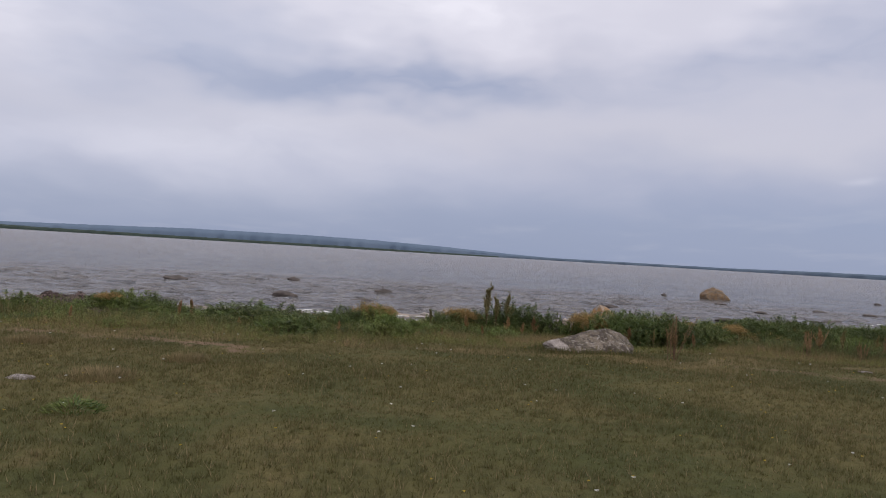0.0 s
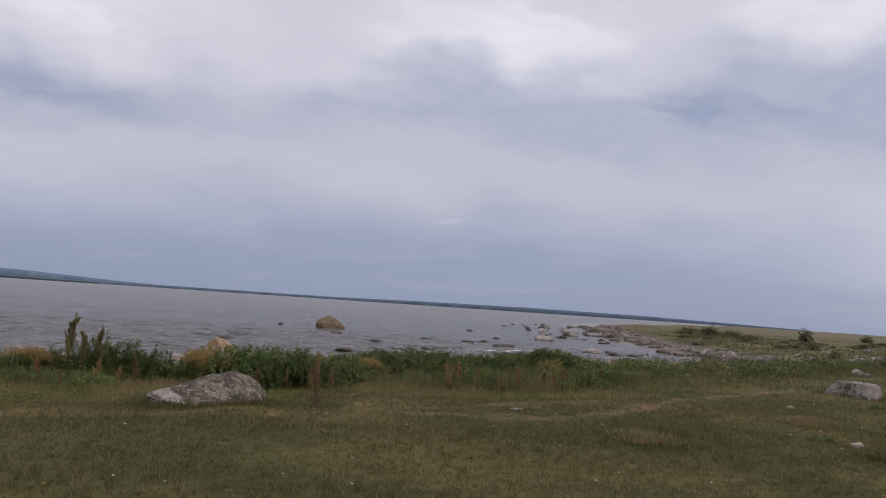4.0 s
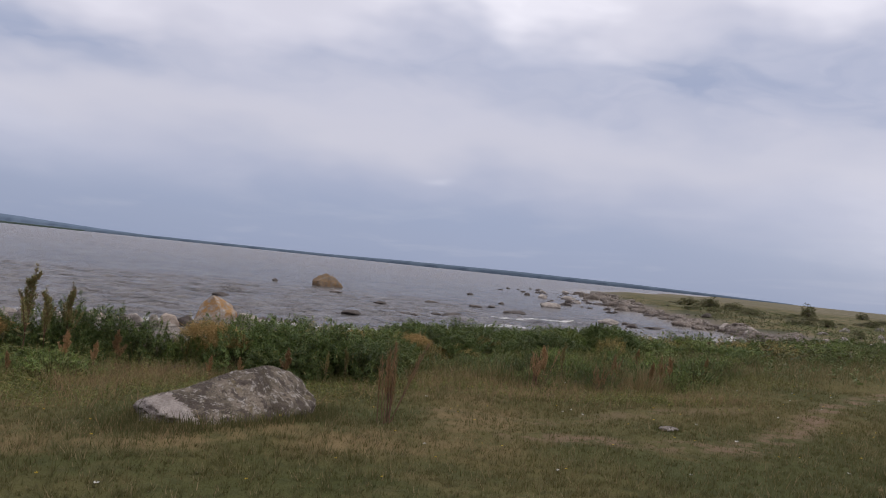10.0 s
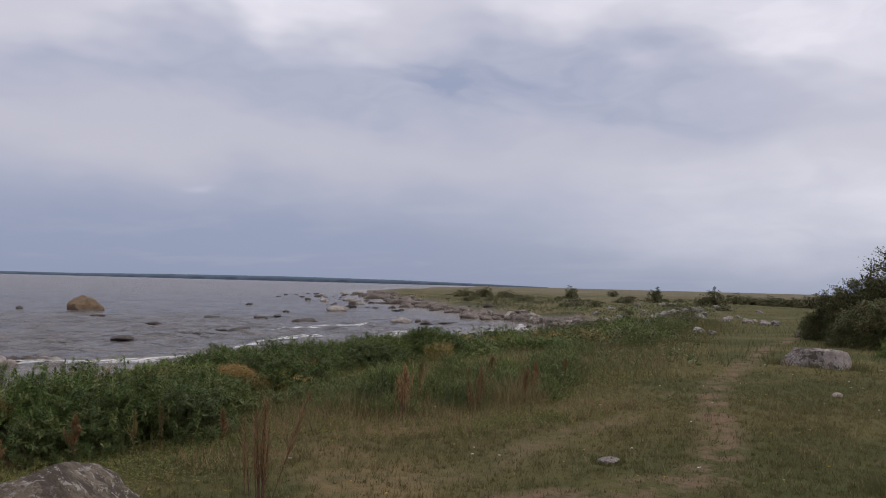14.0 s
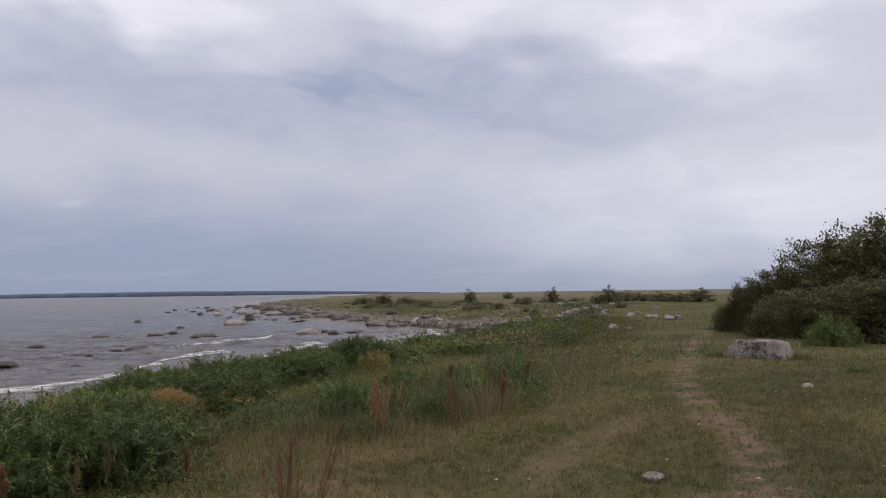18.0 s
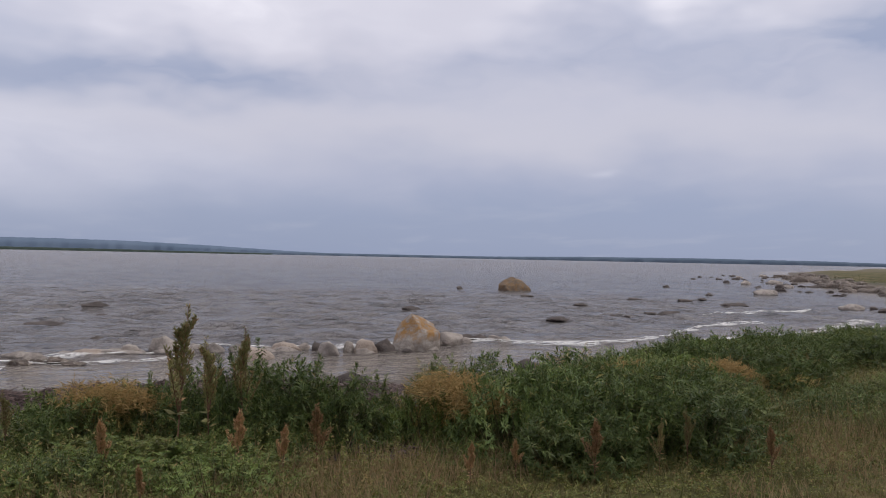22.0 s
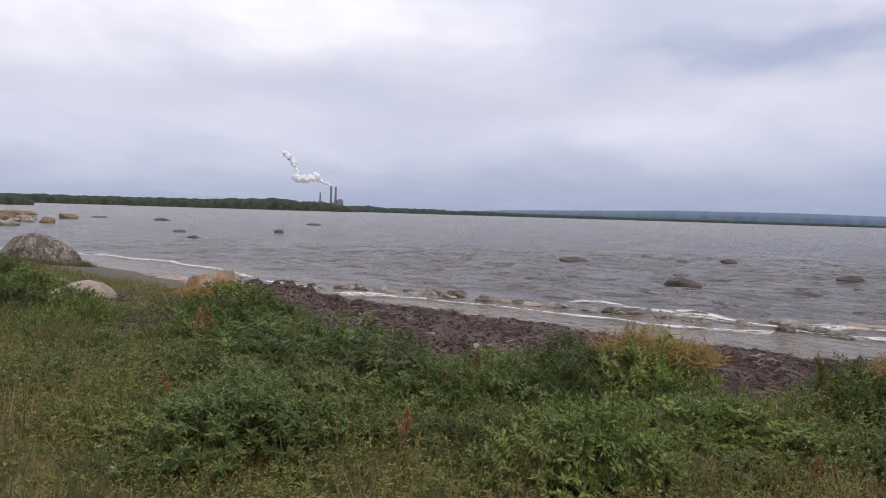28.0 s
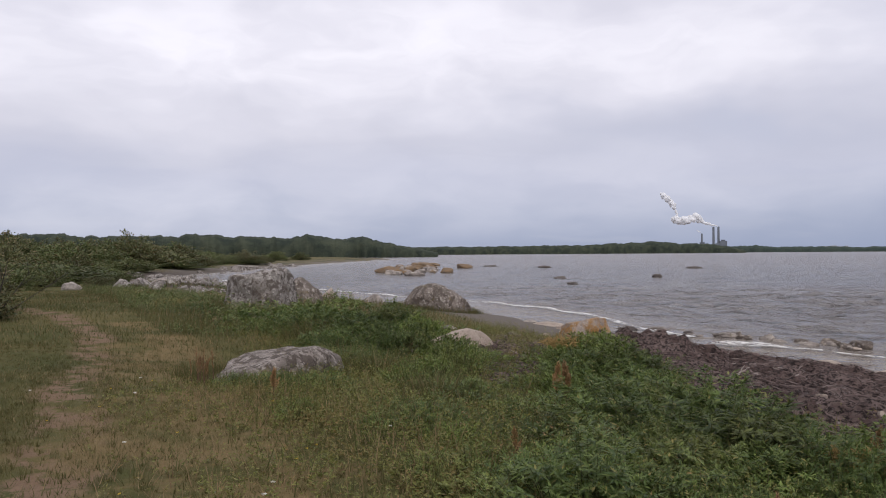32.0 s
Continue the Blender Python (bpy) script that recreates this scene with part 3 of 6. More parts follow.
def rock_mesh(name, size, seed, mat, sub=4, planes=9, rough=0.1, bite=0.75, lean=(0, 0), cuts=(), face=None, profile=None):
    """A boulder of about that width, depth and height: a ball cut by random planes and roughened; its foot lies below zero."""
    r = np.random.default_rng(seed)
    v, f = BALLS[sub]
    v = v.copy()
    for _ in range(planes):
        a = r.normal(size=3)
        a /= np.linalg.norm(a)
        over = np.maximum(v @ a - r.uniform(0.55, 0.85), 0)
        v -= over[:, None] * a * bite
    for ax, ay, az_, d in cuts:
        a = np.array((ax, ay, az_), float)
        a /= np.linalg.norm(a)
        v -= np.maximum(v @ a - d, 0)[:, None] * a * 0.97
    off = Vector(r.uniform(-50, 50, 3))
    bump = np.array([noise.fractal(Vector(p) * 1.7 + off, 0.9, 2.1, 5 if sub > 3 else 3) for p in v])
    v *= (1 + rough * bump)[:, None]
    v[:, 2] = np.maximum(v[:, 2], -0.45)
    v[:, 0] += lean[0] * v[:, 2]
    v[:, 1] += lean[1] * v[:, 2]
    lo, hi = v.min(0), v.max(0)
    v = (v - (lo + hi) / 2) / (hi - lo) * (size[0], size[1], size[2] * 1.35)
    v[:, 2] += size[2] * (1.35 / 2 - 0.35)
    if profile:
        v[:, 2] *= np.where(v[:, 2] > 0, np.interp(v[:, 0] / size[0], np.linspace(-0.5, 0.5, len(profile)), profile), 1)
    me = mesh_of(name, v, f, mat, True)
    if face:
        me.materials.append(WHITE_FACE)
        way = Vector(face[:3]).normalized()
        for p in me.polygons:
            c = p.center
            if p.normal.dot(way) + 0.25 * noise.noise(c * 3.0) > face[3] and c.x * face[4] > size[0] * face[5]:
                p.material_index = 1
    return me


def boulder(x, y, w, h, mat, label, seed, depth=0.8, turn=None, z=None, sub=4, name="boulder", group="", **shape):
    ob = new(name, rock_mesh(name, (w, w * depth, h), seed, mat, sub, **shape))
    ob.matrix_basis = pose(x, y, z_at(x, y) if z is None else z, 0, 0, seed * 47 % 360 if turn is None else turn)
    return tagged(ob, label, "boulder" if name == "boulder" else "stone", group)


# the meadow's own boulders
boulder(2.57, 13.07, 1.75, 0.31, MOSSY_ROCK, "low humped grey granite boulder with lichen in the grass", 11, 0.55, 29, z=0.08, sub=5, planes=3, rough=0.12,
        cuts=[(-0.1, -0.8, 0.6, 0.7)], face=(-0.6, -0.75, 0.2, 0.34, -1, 0.35), profile=(0.56, 0.66, 0.78, 0.92, 1.02, 1.07, 1.08, 1.03, 0.9))
boulder(17.4, 14.38, 1.36, 0.45, PALE_LICHEN, "angular lichened boulder with a white broken face beside the path", 23, 0.6, -82, z=-0.09, sub=5, planes=4, rough=0.11,
        cuts=[(0, 0, 1, 0.42), (0.9, -0.35, 0.4, 0.6), (-0.7, -0.3, 0.7, 0.66), (0.1, -0.9, 0.4, 0.55)], face=(0.9, -0.35, 0.25, 0.3, 1, 0.12))
boulder(6.75, 12.28, 0.3, 0.03, PALE_LICHEN, "flat grey stone lying flush in the turf", 5, 0.6, 20, name="stone", sub=3)
boulder(-8.75, 14.1, 2.0, 0.42, PALE_LICHEN, "long rounded lichened boulder among tall grass", 31, 0.6, 112, z=-0.31, sub=5, planes=3, rough=0.09,
        cuts=[(-0.3, 0.1, 0.95, 0.56), (0.12, 0.1, 1.0, 0.56), (-0.8, 0.5, 0.3, 0.75)], profile=(0.6, 0.72, 0.86, 0.96, 1.06, 1.16, 1.18, 1.05))
boulder(-20.6, 17.15, 2.2, 1.58, WHITE_ROCK, "large dome-shaped boulder streaked with white lichen", 45, 0.8, 70, z=-0.66, sub=5, planes=1, rough=0.1, cuts=[(-0.1, 0, 1, 0.74), (-0.9, -0.3, 0.25, 0.78), (0.95, -0.3, 0.2, 0.74)])
boulder(-23.2, 19.3, 1.1, 1.15, LICHEN_ROCK, "upright grey boulder behind a larger one", 52, 0.8, 70, z=-0.6)
boulder(-24.2, 24.5, 2.55, 1.05, LICHEN_ROCK, "broad rounded boulder densely speckled with lichen", 63, 0.7, 50, sub=5, planes=4, rough=0.07, z=-0.85)
boulder(-35.4, 24.4, 1.2, 0.62, PINK_ROCK, "wedge-shaped pale boulder at the waterline", 71, 0.6, 60, z=-0.95, planes=4, cuts=[(-0.6, 0, 0.8, 0.3), (0.9, 0, 0.5, 0.5)])
boulder(-27.6, 23.5, 1.25, 0.55, PALE_SHORE, "brown shore boulder on wet sand", 73, 0.7, 50, z=-0.85)
boulder(-10.75, 17.75, 1.25, 0.42, PINK_ROCK, "smooth pale pink boulder on the bank", 82, 0.6, 55, z=-0.4, sub=5, planes=4, rough=0.06, cuts=[(-0.5, 0, 0.8, 0.72)])
boulder(-13.7, 22.8, 1.4, 0.58, BEACH_ORANGE, "boulder crusted with orange lichen on the beach", 91, 0.6, 50, z=-0.8, sub=5, planes=3, rough=0.08, cuts=[(-0.25, 0.1, 1, 0.55), (0.9, -0.2, 0.35, 0.6), (-0.9, -0.2, 0.35, 0.66)])
boulder(22.5, 64.3, 2.5, 1.0, LOW_ORANGE, "big ochre boulder standing in the sea", 14, 0.7, 5, z=SEA, sub=5, planes=5, cuts=[(-0.45, -0.1, 0.9, 0.66), (0.75, -0.2, 0.6, 0.72), (0, -0.9, 0.5, 0.6)])
boulder(6.2, 29.8, 1.36, 0.93, ORANGE_ROCK, "peaked boulder with orange lichen cap in shallow water", 120, 0.8, 0, z=SEA - 0.05, sub=5, planes=2, rough=0.09,
        cuts=[(-0.72, -0.25, 0.62, 0.66), (0.35, -0.25, 0.9, 0.72), (0.95, 0.1, 0.2, 0.8), (-0.9, 0.2, 0.1, 0.86), (0, -0.1, 1, 0.9)])
boulder(7.3, 30.5, 0.8, 0.36, PALE_SHORE, "rounded pale stone leaning beside an orange boulder", 126, 0.8, 0, z=SEA)
boulder(5.8, 29.2, 0.4, 0.3, PALE_SHORE, "round pale stone against the foot of an orange boulder", 127, 0.8, 0, z=SEA)
boulder(-0.55, 15.6, 0.26, 0.1, PINK_ROCK, "small pale stone among weeds", 131, 0.7, 30, name="stone", sub=3)

STONES = {}
for kind, mat in (("grey", POINT_ROCK), ("dark", SHORE_ROCK), ("pale", PALE_SHORE), ("field", WHITE_ROCK), ("pink", PINK_ROCK), ("ochre", LOW_ORANGE)):
    STONES[kind] = [rock_mesh("stone", (1, 0.72, 1), 200 + 10 * len(kind) + i + ord(kind[0]), mat, 3, 7, 0.2, 0.9) for i in range(5)]


def stone(x, y, w, h, kind, label, group, z=SEA):
    ob = new("stone", STONES[kind][int(rng.integers(5))])
    ob.matrix_basis = pose(x, y, z, 0, 0, float(rng.uniform(-25, 25))) @ Matrix.Diagonal((w * 1.15, w, h * 0.95, 1))
    return tagged(ob, label, "stone", group)


OFFSHORE = [(-10.2, 54, .77, .28), (-3.3, 45, 1.04, .26), (18.9, 66.4, .4, .25), (19.8, 55.6, .86, .14), (9.6, 43.7, .79, .2), (13.9, 38, .95, .17), (19.3, 47.1, .71, .14), (25, 51.6, .97, .19), (17.2, 39.9, .32, .12),
            (17.7, 39.6, .27, .1), (19.7, 41.2, .61, .12), (27.8, 50.8, .97, .19), (30.3, 52.7, .75, .17), (28.4, 47, 1.48, .18), (-1.6, 32.7, .3, .09), (6.5, 43.5, .34, .08), (-7.4, 37.2, 1.06, .28), (-2.5, 40.6, .4, .1), (-16, 47, 1.27, .25), (-3.7, 37.2, 1.04, .1)]
for q in OFFSHORE:
    stone(*q, "dark", "dark wet stone awash in the bay", "stones in the bay")
BAY = [(33.6, 44.2, 1.2, .33), (34.5, 43.7, .4, .24), (33.6, 42, .84, .26), (35.8, 42.2, 1.69, .13), (41.1, 60.3, 1.53, .45), (57.2, 83.6, 1.16, .52), (55.8, 75.3, .96, .36), (20.4, 40.4, 1.41, .22), (27.7, 46.6, .78, .19),
       (29.5, 47.9, .59, .16), (35.2, 58.9, .49, .16), (21.6, 32.1, .74, .25), (21.4, 33.3, .6, .13), (25.4, 33.5, .58, .14), (28.1, 33.9, .46, .13), (80.7, 116, 1.11, .4), (97.9, 132, 1.5, .44), (64.2, 87.6, 2.1, .49), (69, 104.9, .97, .24)]
for q in BAY:
    stone(*q, "pale" if q[3] > 0.3 else "dark", "grey-brown stone in the shallow cove", "stones in the cove")
ROW = [(-2.8, 29.5, .38, .09), (-1.8, 29.6, .32, .1), (-1.4, 29.7, .39, .09), (-.7, 29.9, .8, .09), (.2, 30, .48, .27), (1.3, 29.8, .34, .16), (2.2, 28.4, .63, .28), (3, 29.9, .49, .22), (3.4, 30, .22, .14), (3.7, 29.6, .25, .17), (3.9, 28.9, .4, .26),
       (4.4, 29.2, .27, .27), (4.8, 29.2, .54, .24), (5.3, 29.3, .3, .25), (5.8, 29.0, .22, .11), (8.2, 31.8, .32, .16), (8.7, 32.1, .29, .13), (3.7, 24.8, .51, .15)]
for x, y, wd, h in ROW:
    stone(x, y, wd * (1.1 + 0.5 * ((x * 7.3) % 1)), h * (1.05 + 0.7 * ((x * 3.7) % 1)), ("pale", "pale", "field", "pink", "dark")[int(abs(x) * 31) % 5], "rounded pale stone in a line along the shallows", "stones along the shallows", SEA - 0.03)
WEST = [(-16.8, 26.8, .5, .14), (-16, 27.3, .67, .17), (-15, 27.4, .4, .12), (-13.9, 27.6, .63, .15), (-13, 27.9, .31, .1), (-11.5, 27.7, .58, .13), (-10.6, 27.9, .42, .12), (-9.6, 27.9, .41, .15), (-8.4, 28.2, .78, .09), (-7.6, 28.4, .32, .08),
        (-6.9, 28.4, .49, .09), (-5.9, 28.4, .59, .15), (-5, 28.2, .46, .15), (-2.4, 28.1, .46, .1), (-1.4, 27.9, .44, .08), (-9.3, 25.3, .46, .19), (-7.9, 24.8, .57, .22), (-14.6, 22.3, .4, .16)]
for q in [(x, y, wd * (0.65 + 0.5 * ((x * 5.3) % 1)), h * (0.45 + 0.45 * ((x * 2.9) % 1))) for x, y, wd, h in WEST]:
    stone(*q, ("grey", "pale", "dark", "pink")[int(q[2] * 97) % 4] if q[1] > 26 else "pink", "wet rounded stone in a row by the beach", "stones along the shallows", SEA if q[1] > 24 else z_at(q[0], q[1]))
CAPE = [(-84, 50, 2.7, 1.2), (-98, 58.6, 4.2, .8), (-79.5, 55, 1.45, .92), (-102, 70.4, 2.5, 1.03), (-134, 79.7, 5, .87), (-112, 81, 1.9, .4), (-97, 81.4, 1.7, .5), (-54.7, 52.7, .8, .3), (-44, 45.9, .72, .24), (-51.6, 61.1, .8, .45), (-77.7, 92.8, 2, .4)]
for q in [(x, y, wd * 1.35, h * 0.7) for x, y, wd, h in CAPE]:
    stone(*q, "ochre" if q[0] < -70 and q[3] > 0.35 else "dark", "ochre-topped stone off the cape" if q[0] < -70 and q[3] > 0.35 else "dark stone off the cape", "stones off the cape")
FIELD = [(41.9, 35.7, .75, .4), (43.5, 35.1, .85, .45), (46.4, 34, .95, .4), (45.8, 28, 1.0, .3), (42.6, 25.7, .9, .32), (31.4, 19.8, .63, .15), (42.4, 25.1, .7, .3), (28.5, 26.8, .5, .45), (78.6, 45.6, 1.2, .4), (77.4, 49.8, 1.8, .5),
         (-15.1, 19.9, .58, .14), (-15.3, 19.3, .3, .14), (-10.8, 19.2, .3, .1), (-15.8, 16.6, .35, .2), (39, 30.5, .5, .3), (50, 33, .8, .35), (56, 38, 1, .4)]
for q in FIELD:
    stone(*q, "field", "pale lichened stone half sunk in rough grass", "stones in the meadow", z_at(q[0], q[1]))


def shingle(line, count, spread, sizes, kind, label, group, seed, joined=False):
    """Loose stones strewn along a stretch of shore: single stones, or one joined heap where they lie far off."""
    r = np.random.default_rng(seed)
    pts = np.array(line, float)
    seg = np.hypot(*np.diff(pts, axis=0).T)
    vs, fs, m = [], [], 0
    for _ in range(count):
        k = r.choice(len(seg), p=seg / seg.sum())
        t = r.uniform()
        x, y = pts[k] * (1 - t) + pts[k + 1] * t + r.normal(0, spread, 2)
        wd = r.uniform(*sizes)
        which = kind if r.uniform() < 0.75 or joined else "pale"
        z, h = max(z_at(x, y), SEA - 0.03), wd * r.uniform(0.2, 0.38) if joined else wd * r.uniform(0.3, 0.5)
        if not joined:
            stone(x, y, wd, h, which, label, group, z)
            continue
        me = STONES[which][int(r.integers(5))]
        v = np.array([p.co for p in me.vertices])
        f = np.array([p.vertices[:] for p in me.polygons])
        a = r.uniform(0, 6.283)
        c, s2 = math.cos(a), math.sin(a)
        v = v * (wd * 1.15, wd, h)
        v = np.stack([v[:, 0] * c - v[:, 1] * s2 + x, v[:, 0] * s2 + v[:, 1] * c + y, v[:, 2] + z], 1)
        vs.append(v), fs.append(f + m)
        m += len(v)
    if joined:
        ob = new("shore_stones", mesh_of("shore_stones", np.concatenate(vs), np.concatenate(fs), STONES[kind][0].materials[0], True))
        tagged(ob, label, "stones", group, "stuff")


shingle([(44, 33), (58, 42), (80, 55)], 18, 4.0, (0.5, 1.2), "field", "pale lichened stones on the far meadow", "stones on the far meadow", 10, True)
shingle([(28, 22), (36, 26), (46, 31), (60, 36)], 16, 2.5, (0.3, 0.8), "field", "pale lichened stone among rough grass", "stones in the meadow", 9)
shingle([(36, 35), (43, 39), (45.5, 47)], 34, 1.0, (0.5, 1.5), "grey", "weathered shore stone at the edge of the cove", "stones round the cove", 1)
shingle([(43, 39), (45.5, 47), (54, 60)], 34, 1.0, (0.6, 1.9), "grey", "weathered shore stones beyond the cove", "stones beyond the cove", 13, True)
shingle([(54, 60), (62, 74), (106, 134)], 78, 1.5, (0.7, 2.3), "grey", "tan and grey stones strewn on the point", "stones on the point", 2, True)
shingle([(-30, 16.5), (-45, 18), (-60, 20), (-72, 23)], 40, 2.2, (0.35, 1.3), "field", "white stone strewn on the cove's muddy shore", "stones on the mud", 3)
shingle([(-142, 83), (-112, 67), (-92, 56), (-76, 48)], 34, 2.2, (0.7, 2.4), "ochre", "ochre and grey stones on the bar off the cape", "stones on the bar", 11, True)
shingle([(-36, 20), (-46, 23), (-62, 23.5), (-80, 25)], 34, 1.3, (0.5, 1.5), "field", "white stones strewn along the cove's muddy shore", "stones on the mud flat", 12, True)
shingle([(-118, 70), (-96, 58), (-74, 46)], 30, 2.4, (0.8, 2.2), "pale", "pale tan stones among the bar off the cape", "stones on the bar", 16, True)
shingle([(-88, 27), (-100, 33), (-150, 58)], 34, 2.0, (0.6, 2.0), "field", "pale stones along the far cove shore", "stones on the far shore", 4, True)
shingle([(-0.8, 29.9), (2.4, 29.6), (5.4, 29.3), (9.5, 32)], 30, 0.22, (0.2, 0.5), "pale", "small rounded stone packed in the line of shallows stones", "stones along the shallows", 6)
shingle([(-17, 27), (-12, 27.9), (-6, 28.5), (-1, 28.2)], 36, 0.3, (0.2, 0.5), "grey", "small wet stone in a row by the beach", "stones along the shallows", 7)
shingle([(44, 52), (58, 76), (98, 134)], 60, 4.5, (0.4, 1.2), "dark", "dark stones strewn in the shallows off the point", "stones on the point", 8, True)
shingle([(8, 26.4), (16, 29), (28, 32.6), (36, 35)], 26, 0.5, (0.2, 0.55), "dark", "small dark stones at the water's edge", "stones at the edge", 5, True)

for q in [(-18.9, 25.5, 1.0, .13), (-17.4, 25.2, .8, .16), (-16.4, 24.6, 1.1, .12), (-15.3, 24.3, .9, .3), (-20.3, 25.8, .7, .1), (-12.6, 21.6, .5, .14), (-12.0, 20.6, .35, .1), (-14.2, 21.2, .45, .16)]:
    stone(*q, "pink" if q[2] > 0.75 else "pale", "low pale stone on the wet sand", "stones on the sand", z_at(q[0], q[1]) - 0.02)

# ---- plants ----


def leaf_fan(base, way, length, width, r, flat=0.0):
    """Diamond leaves: one folded quad each, from base points along ways; flat turns their faces to the sky."""
    n = len(base)
    way = way / np.linalg.norm(way, axis=1)[:, None]
    side = np.cross(way, r.normal(size=(n, 3)) * (1 - 0.7 * flat) + (0, 0, 2.0 * flat))
    side /= np.linalg.norm(side, axis=1)[:, None] + 1e-9
    lift = np.cross(side, way)
    mid = base + way * (length * 0.45)[:, None]
    v = np.stack([base, mid + side * width[:, None] + lift * (width * 0.3)[:, None], base + way * length[:, None], mid - side * width[:, None] + lift * (width * 0.3)[:, None]], 1)
    return v.reshape(-1, 3), np.arange(4 * n).reshape(n, 4)


def herbs(px, py, pz, tall, per, length, r, low=0.15, lean=0.25, slim=0.2, out=None, flat=0.5):
    """Leaves of many upright herbs with their feet at px, py, pz."""
    n = len(px)
    tilt = r.normal(0, lean, (n, 2)) if out is None else out
    u = r.uniform(low, 1, (n, per))
    bx = px[:, None] + tilt[:, :1] * tall[:, None] * u
    by = py[:, None] + tilt[:, 1:] * tall[:, None] * u
    bz = pz[:, None] + tall[:, None] * u
    base = np.stack([bx, by, bz], -1).reshape(-1, 3)
    a = r.uniform(0, 6.283, n * per)
    way = np.stack([np.cos(a), np.sin(a), r.uniform(-0.25, 0.9, n * per)], 1)
    ln = length * r.uniform(0.6, 1.3, n * per) * (1.25 - 0.5 * u.ravel())
    return leaf_fan(base, way, ln, ln * slim, r, flat)


def stems(px, py, pz, tall, tilt, thick):
    """Three-sided tapering stems."""
    n = len(px)
    v = np.zeros((n, 6, 3))
    for k in range(3):
        a = 2.094 * k
        v[:, k] = np.stack([px + thick * np.cos(a), py + thick * np.sin(a), pz - 0.02], 1)
        v[:, k + 3] = np.stack([px + tilt[:, 0] * tall + thick * 0.4 * np.cos(a), py + tilt[:, 1] * tall + thick * 0.4 * np.sin(a), pz + tall], 1)
    q = np.array([[0, 1, 4, 3], [1, 2, 5, 4], [2, 0, 3, 5]])
    return v.reshape(-1, 3), (np.arange(n)[:, None, None] * 6 + q).reshape(-1, 4)


def scatter(n, x0, x1, y0, y1, keep, r):
    x, y = r.uniform(x0, x1, n), r.uniform(y0, y1, n)
    ok = r.uniform(size=n) < keep(x, y)
    x, y = x[ok], y[ok]
    return x, y, height(x, y)


def blades(x, y, z, tall, wide, r, bend=0.5):
    n = len(x)
    a, b = r.uniform(0, 6.283, n), r.uniform(0, 6.283, n)
    dx, dy = np.cos(a) * wide / 2, np.sin(a) * wide / 2
    tip = tall * bend * r.uniform(0.1, 1, n)
    v = np.stack([np.stack([x - dx, y - dy, z - 0.01], 1), np.stack([x + dx, y + dy, z - 0.01], 1), np.stack([x + tip * np.cos(b), y + tip * np.sin(b), z + tall], 1)], 1)
    return v.reshape(-1, 3), np.arange(3 * n).reshape(n, 3)


def worn(x, y):
    return np.maximum(mask_along(PATHS, x, y, 0.32) * 0.7, mask_along(DRY, x, y, 0.6) * 0.5)


EDGE = [(-40, 19), (-28, 22.5), (-22, 23.5), (-15, 22.6), (-12, 21.4), (-10.5, 20.2), (-7.5, 18.7), (-6, 17.9), (-5, 17.4), (-3.6, 17.3), (-2, 17.7), (-1.2, 17.8), (-0.9, 17.0), (-0.3, 16.9), (-0.1, 18.2), (0.4, 19.2), (1.8, 19.4), (2.6, 18.9), (2.75, 17.4), (3.1, 19.3), (5, 21), (10, 23), (16, 25.5), (28, 29.5), (36, 32.3), (46, 36)]
FRONT = [(-40, 15), (-22, 14.8), (-12, 14.6), (-8.5, 13.9), (-7, 13.2), (-5, 13.1), (-3.6, 12.9), (-2.5, 13.0), (-1.5, 13.4), (-0.5, 14.3), (1.5, 14.9), (2, 15.2), (4, 15.3), (5.5, 15.9), (6.5, 15.3), (8.5, 14.5), (12, 15.1), (15, 16.0), (20, 18.0), (40, 26.5), (46, 30)]


def along(line, x):
    return np.interp(x, [p[0] for p in line], [p[1] for p in line])


def belt_in(x, y, soft=0.5):
    """1 within the belt of weeds between the turf and the beach."""
    wob = 0.3 * waves(x, y, 8, 1.1, 2)
    return smooth01(along(EDGE, x) + 0.5 * wob - y, 0, 0.35) * smooth01(y - along(FRONT, x) - wob, -soft, soft)


BARE = [(-10.75, 17.75, 0.95), (-13.7, 22.8, 1.2), (-8.75, 14.15, 0.9), (2.58, 13.02, 0.7), (17.6, 14.42, 0.7), (-20.6, 17.2, 1.2), (-24.2, 24.5, 1.4), (6.75, 12.28, 0.2)]


def open_spot(x, y):
    k = np.ones_like(x)
    for bx, by, br in BARE:
        k = k * (np.hypot(x - bx, y - by) > br)
    return k


r = np.random.default_rng(21)
x, y, z = scatter(150000, -13, 19, 3.2, 17, lambda x, y: (y < along(FRONT, x) + 1.5) * (1 - worn(x, y)) * open_spot(x, y) * np.clip(1.15 - np.abs(y - 9.5) / 12 - np.maximum(x - 8, 0) / 16 - np.maximum(-7 - x, 0) / 10, 0.1, 1), r)
lush = np.clip(0.5 + 0.5 * waves(x, y, 12, 1.6, 3), 0, 1)
k = 7
ang, off = r.uniform(0, 6.283, (len(x), k)), np.abs(r.normal(0, 0.022, (len(x), k)))
tall = (r.uniform(0.014, 0.05, (len(x), k)) * (0.5 + 1.0 * lush[:, None]) * (1 + 0.5 * (r.uniform(size=(len(x), 1)) > 0.85))).ravel()
bx, by, bz = (x[:, None] + off * np.cos(ang)).ravel(), (y[:, None] + off * np.sin(ang)).ravel(), np.repeat(z, k)
ang = ang.ravel() + r.normal(0, 0.5, len(bx))
wide = r.uniform(0.004, 0.009, len(bx))
reach = tall * r.uniform(0.3, 1.3, len(bx))
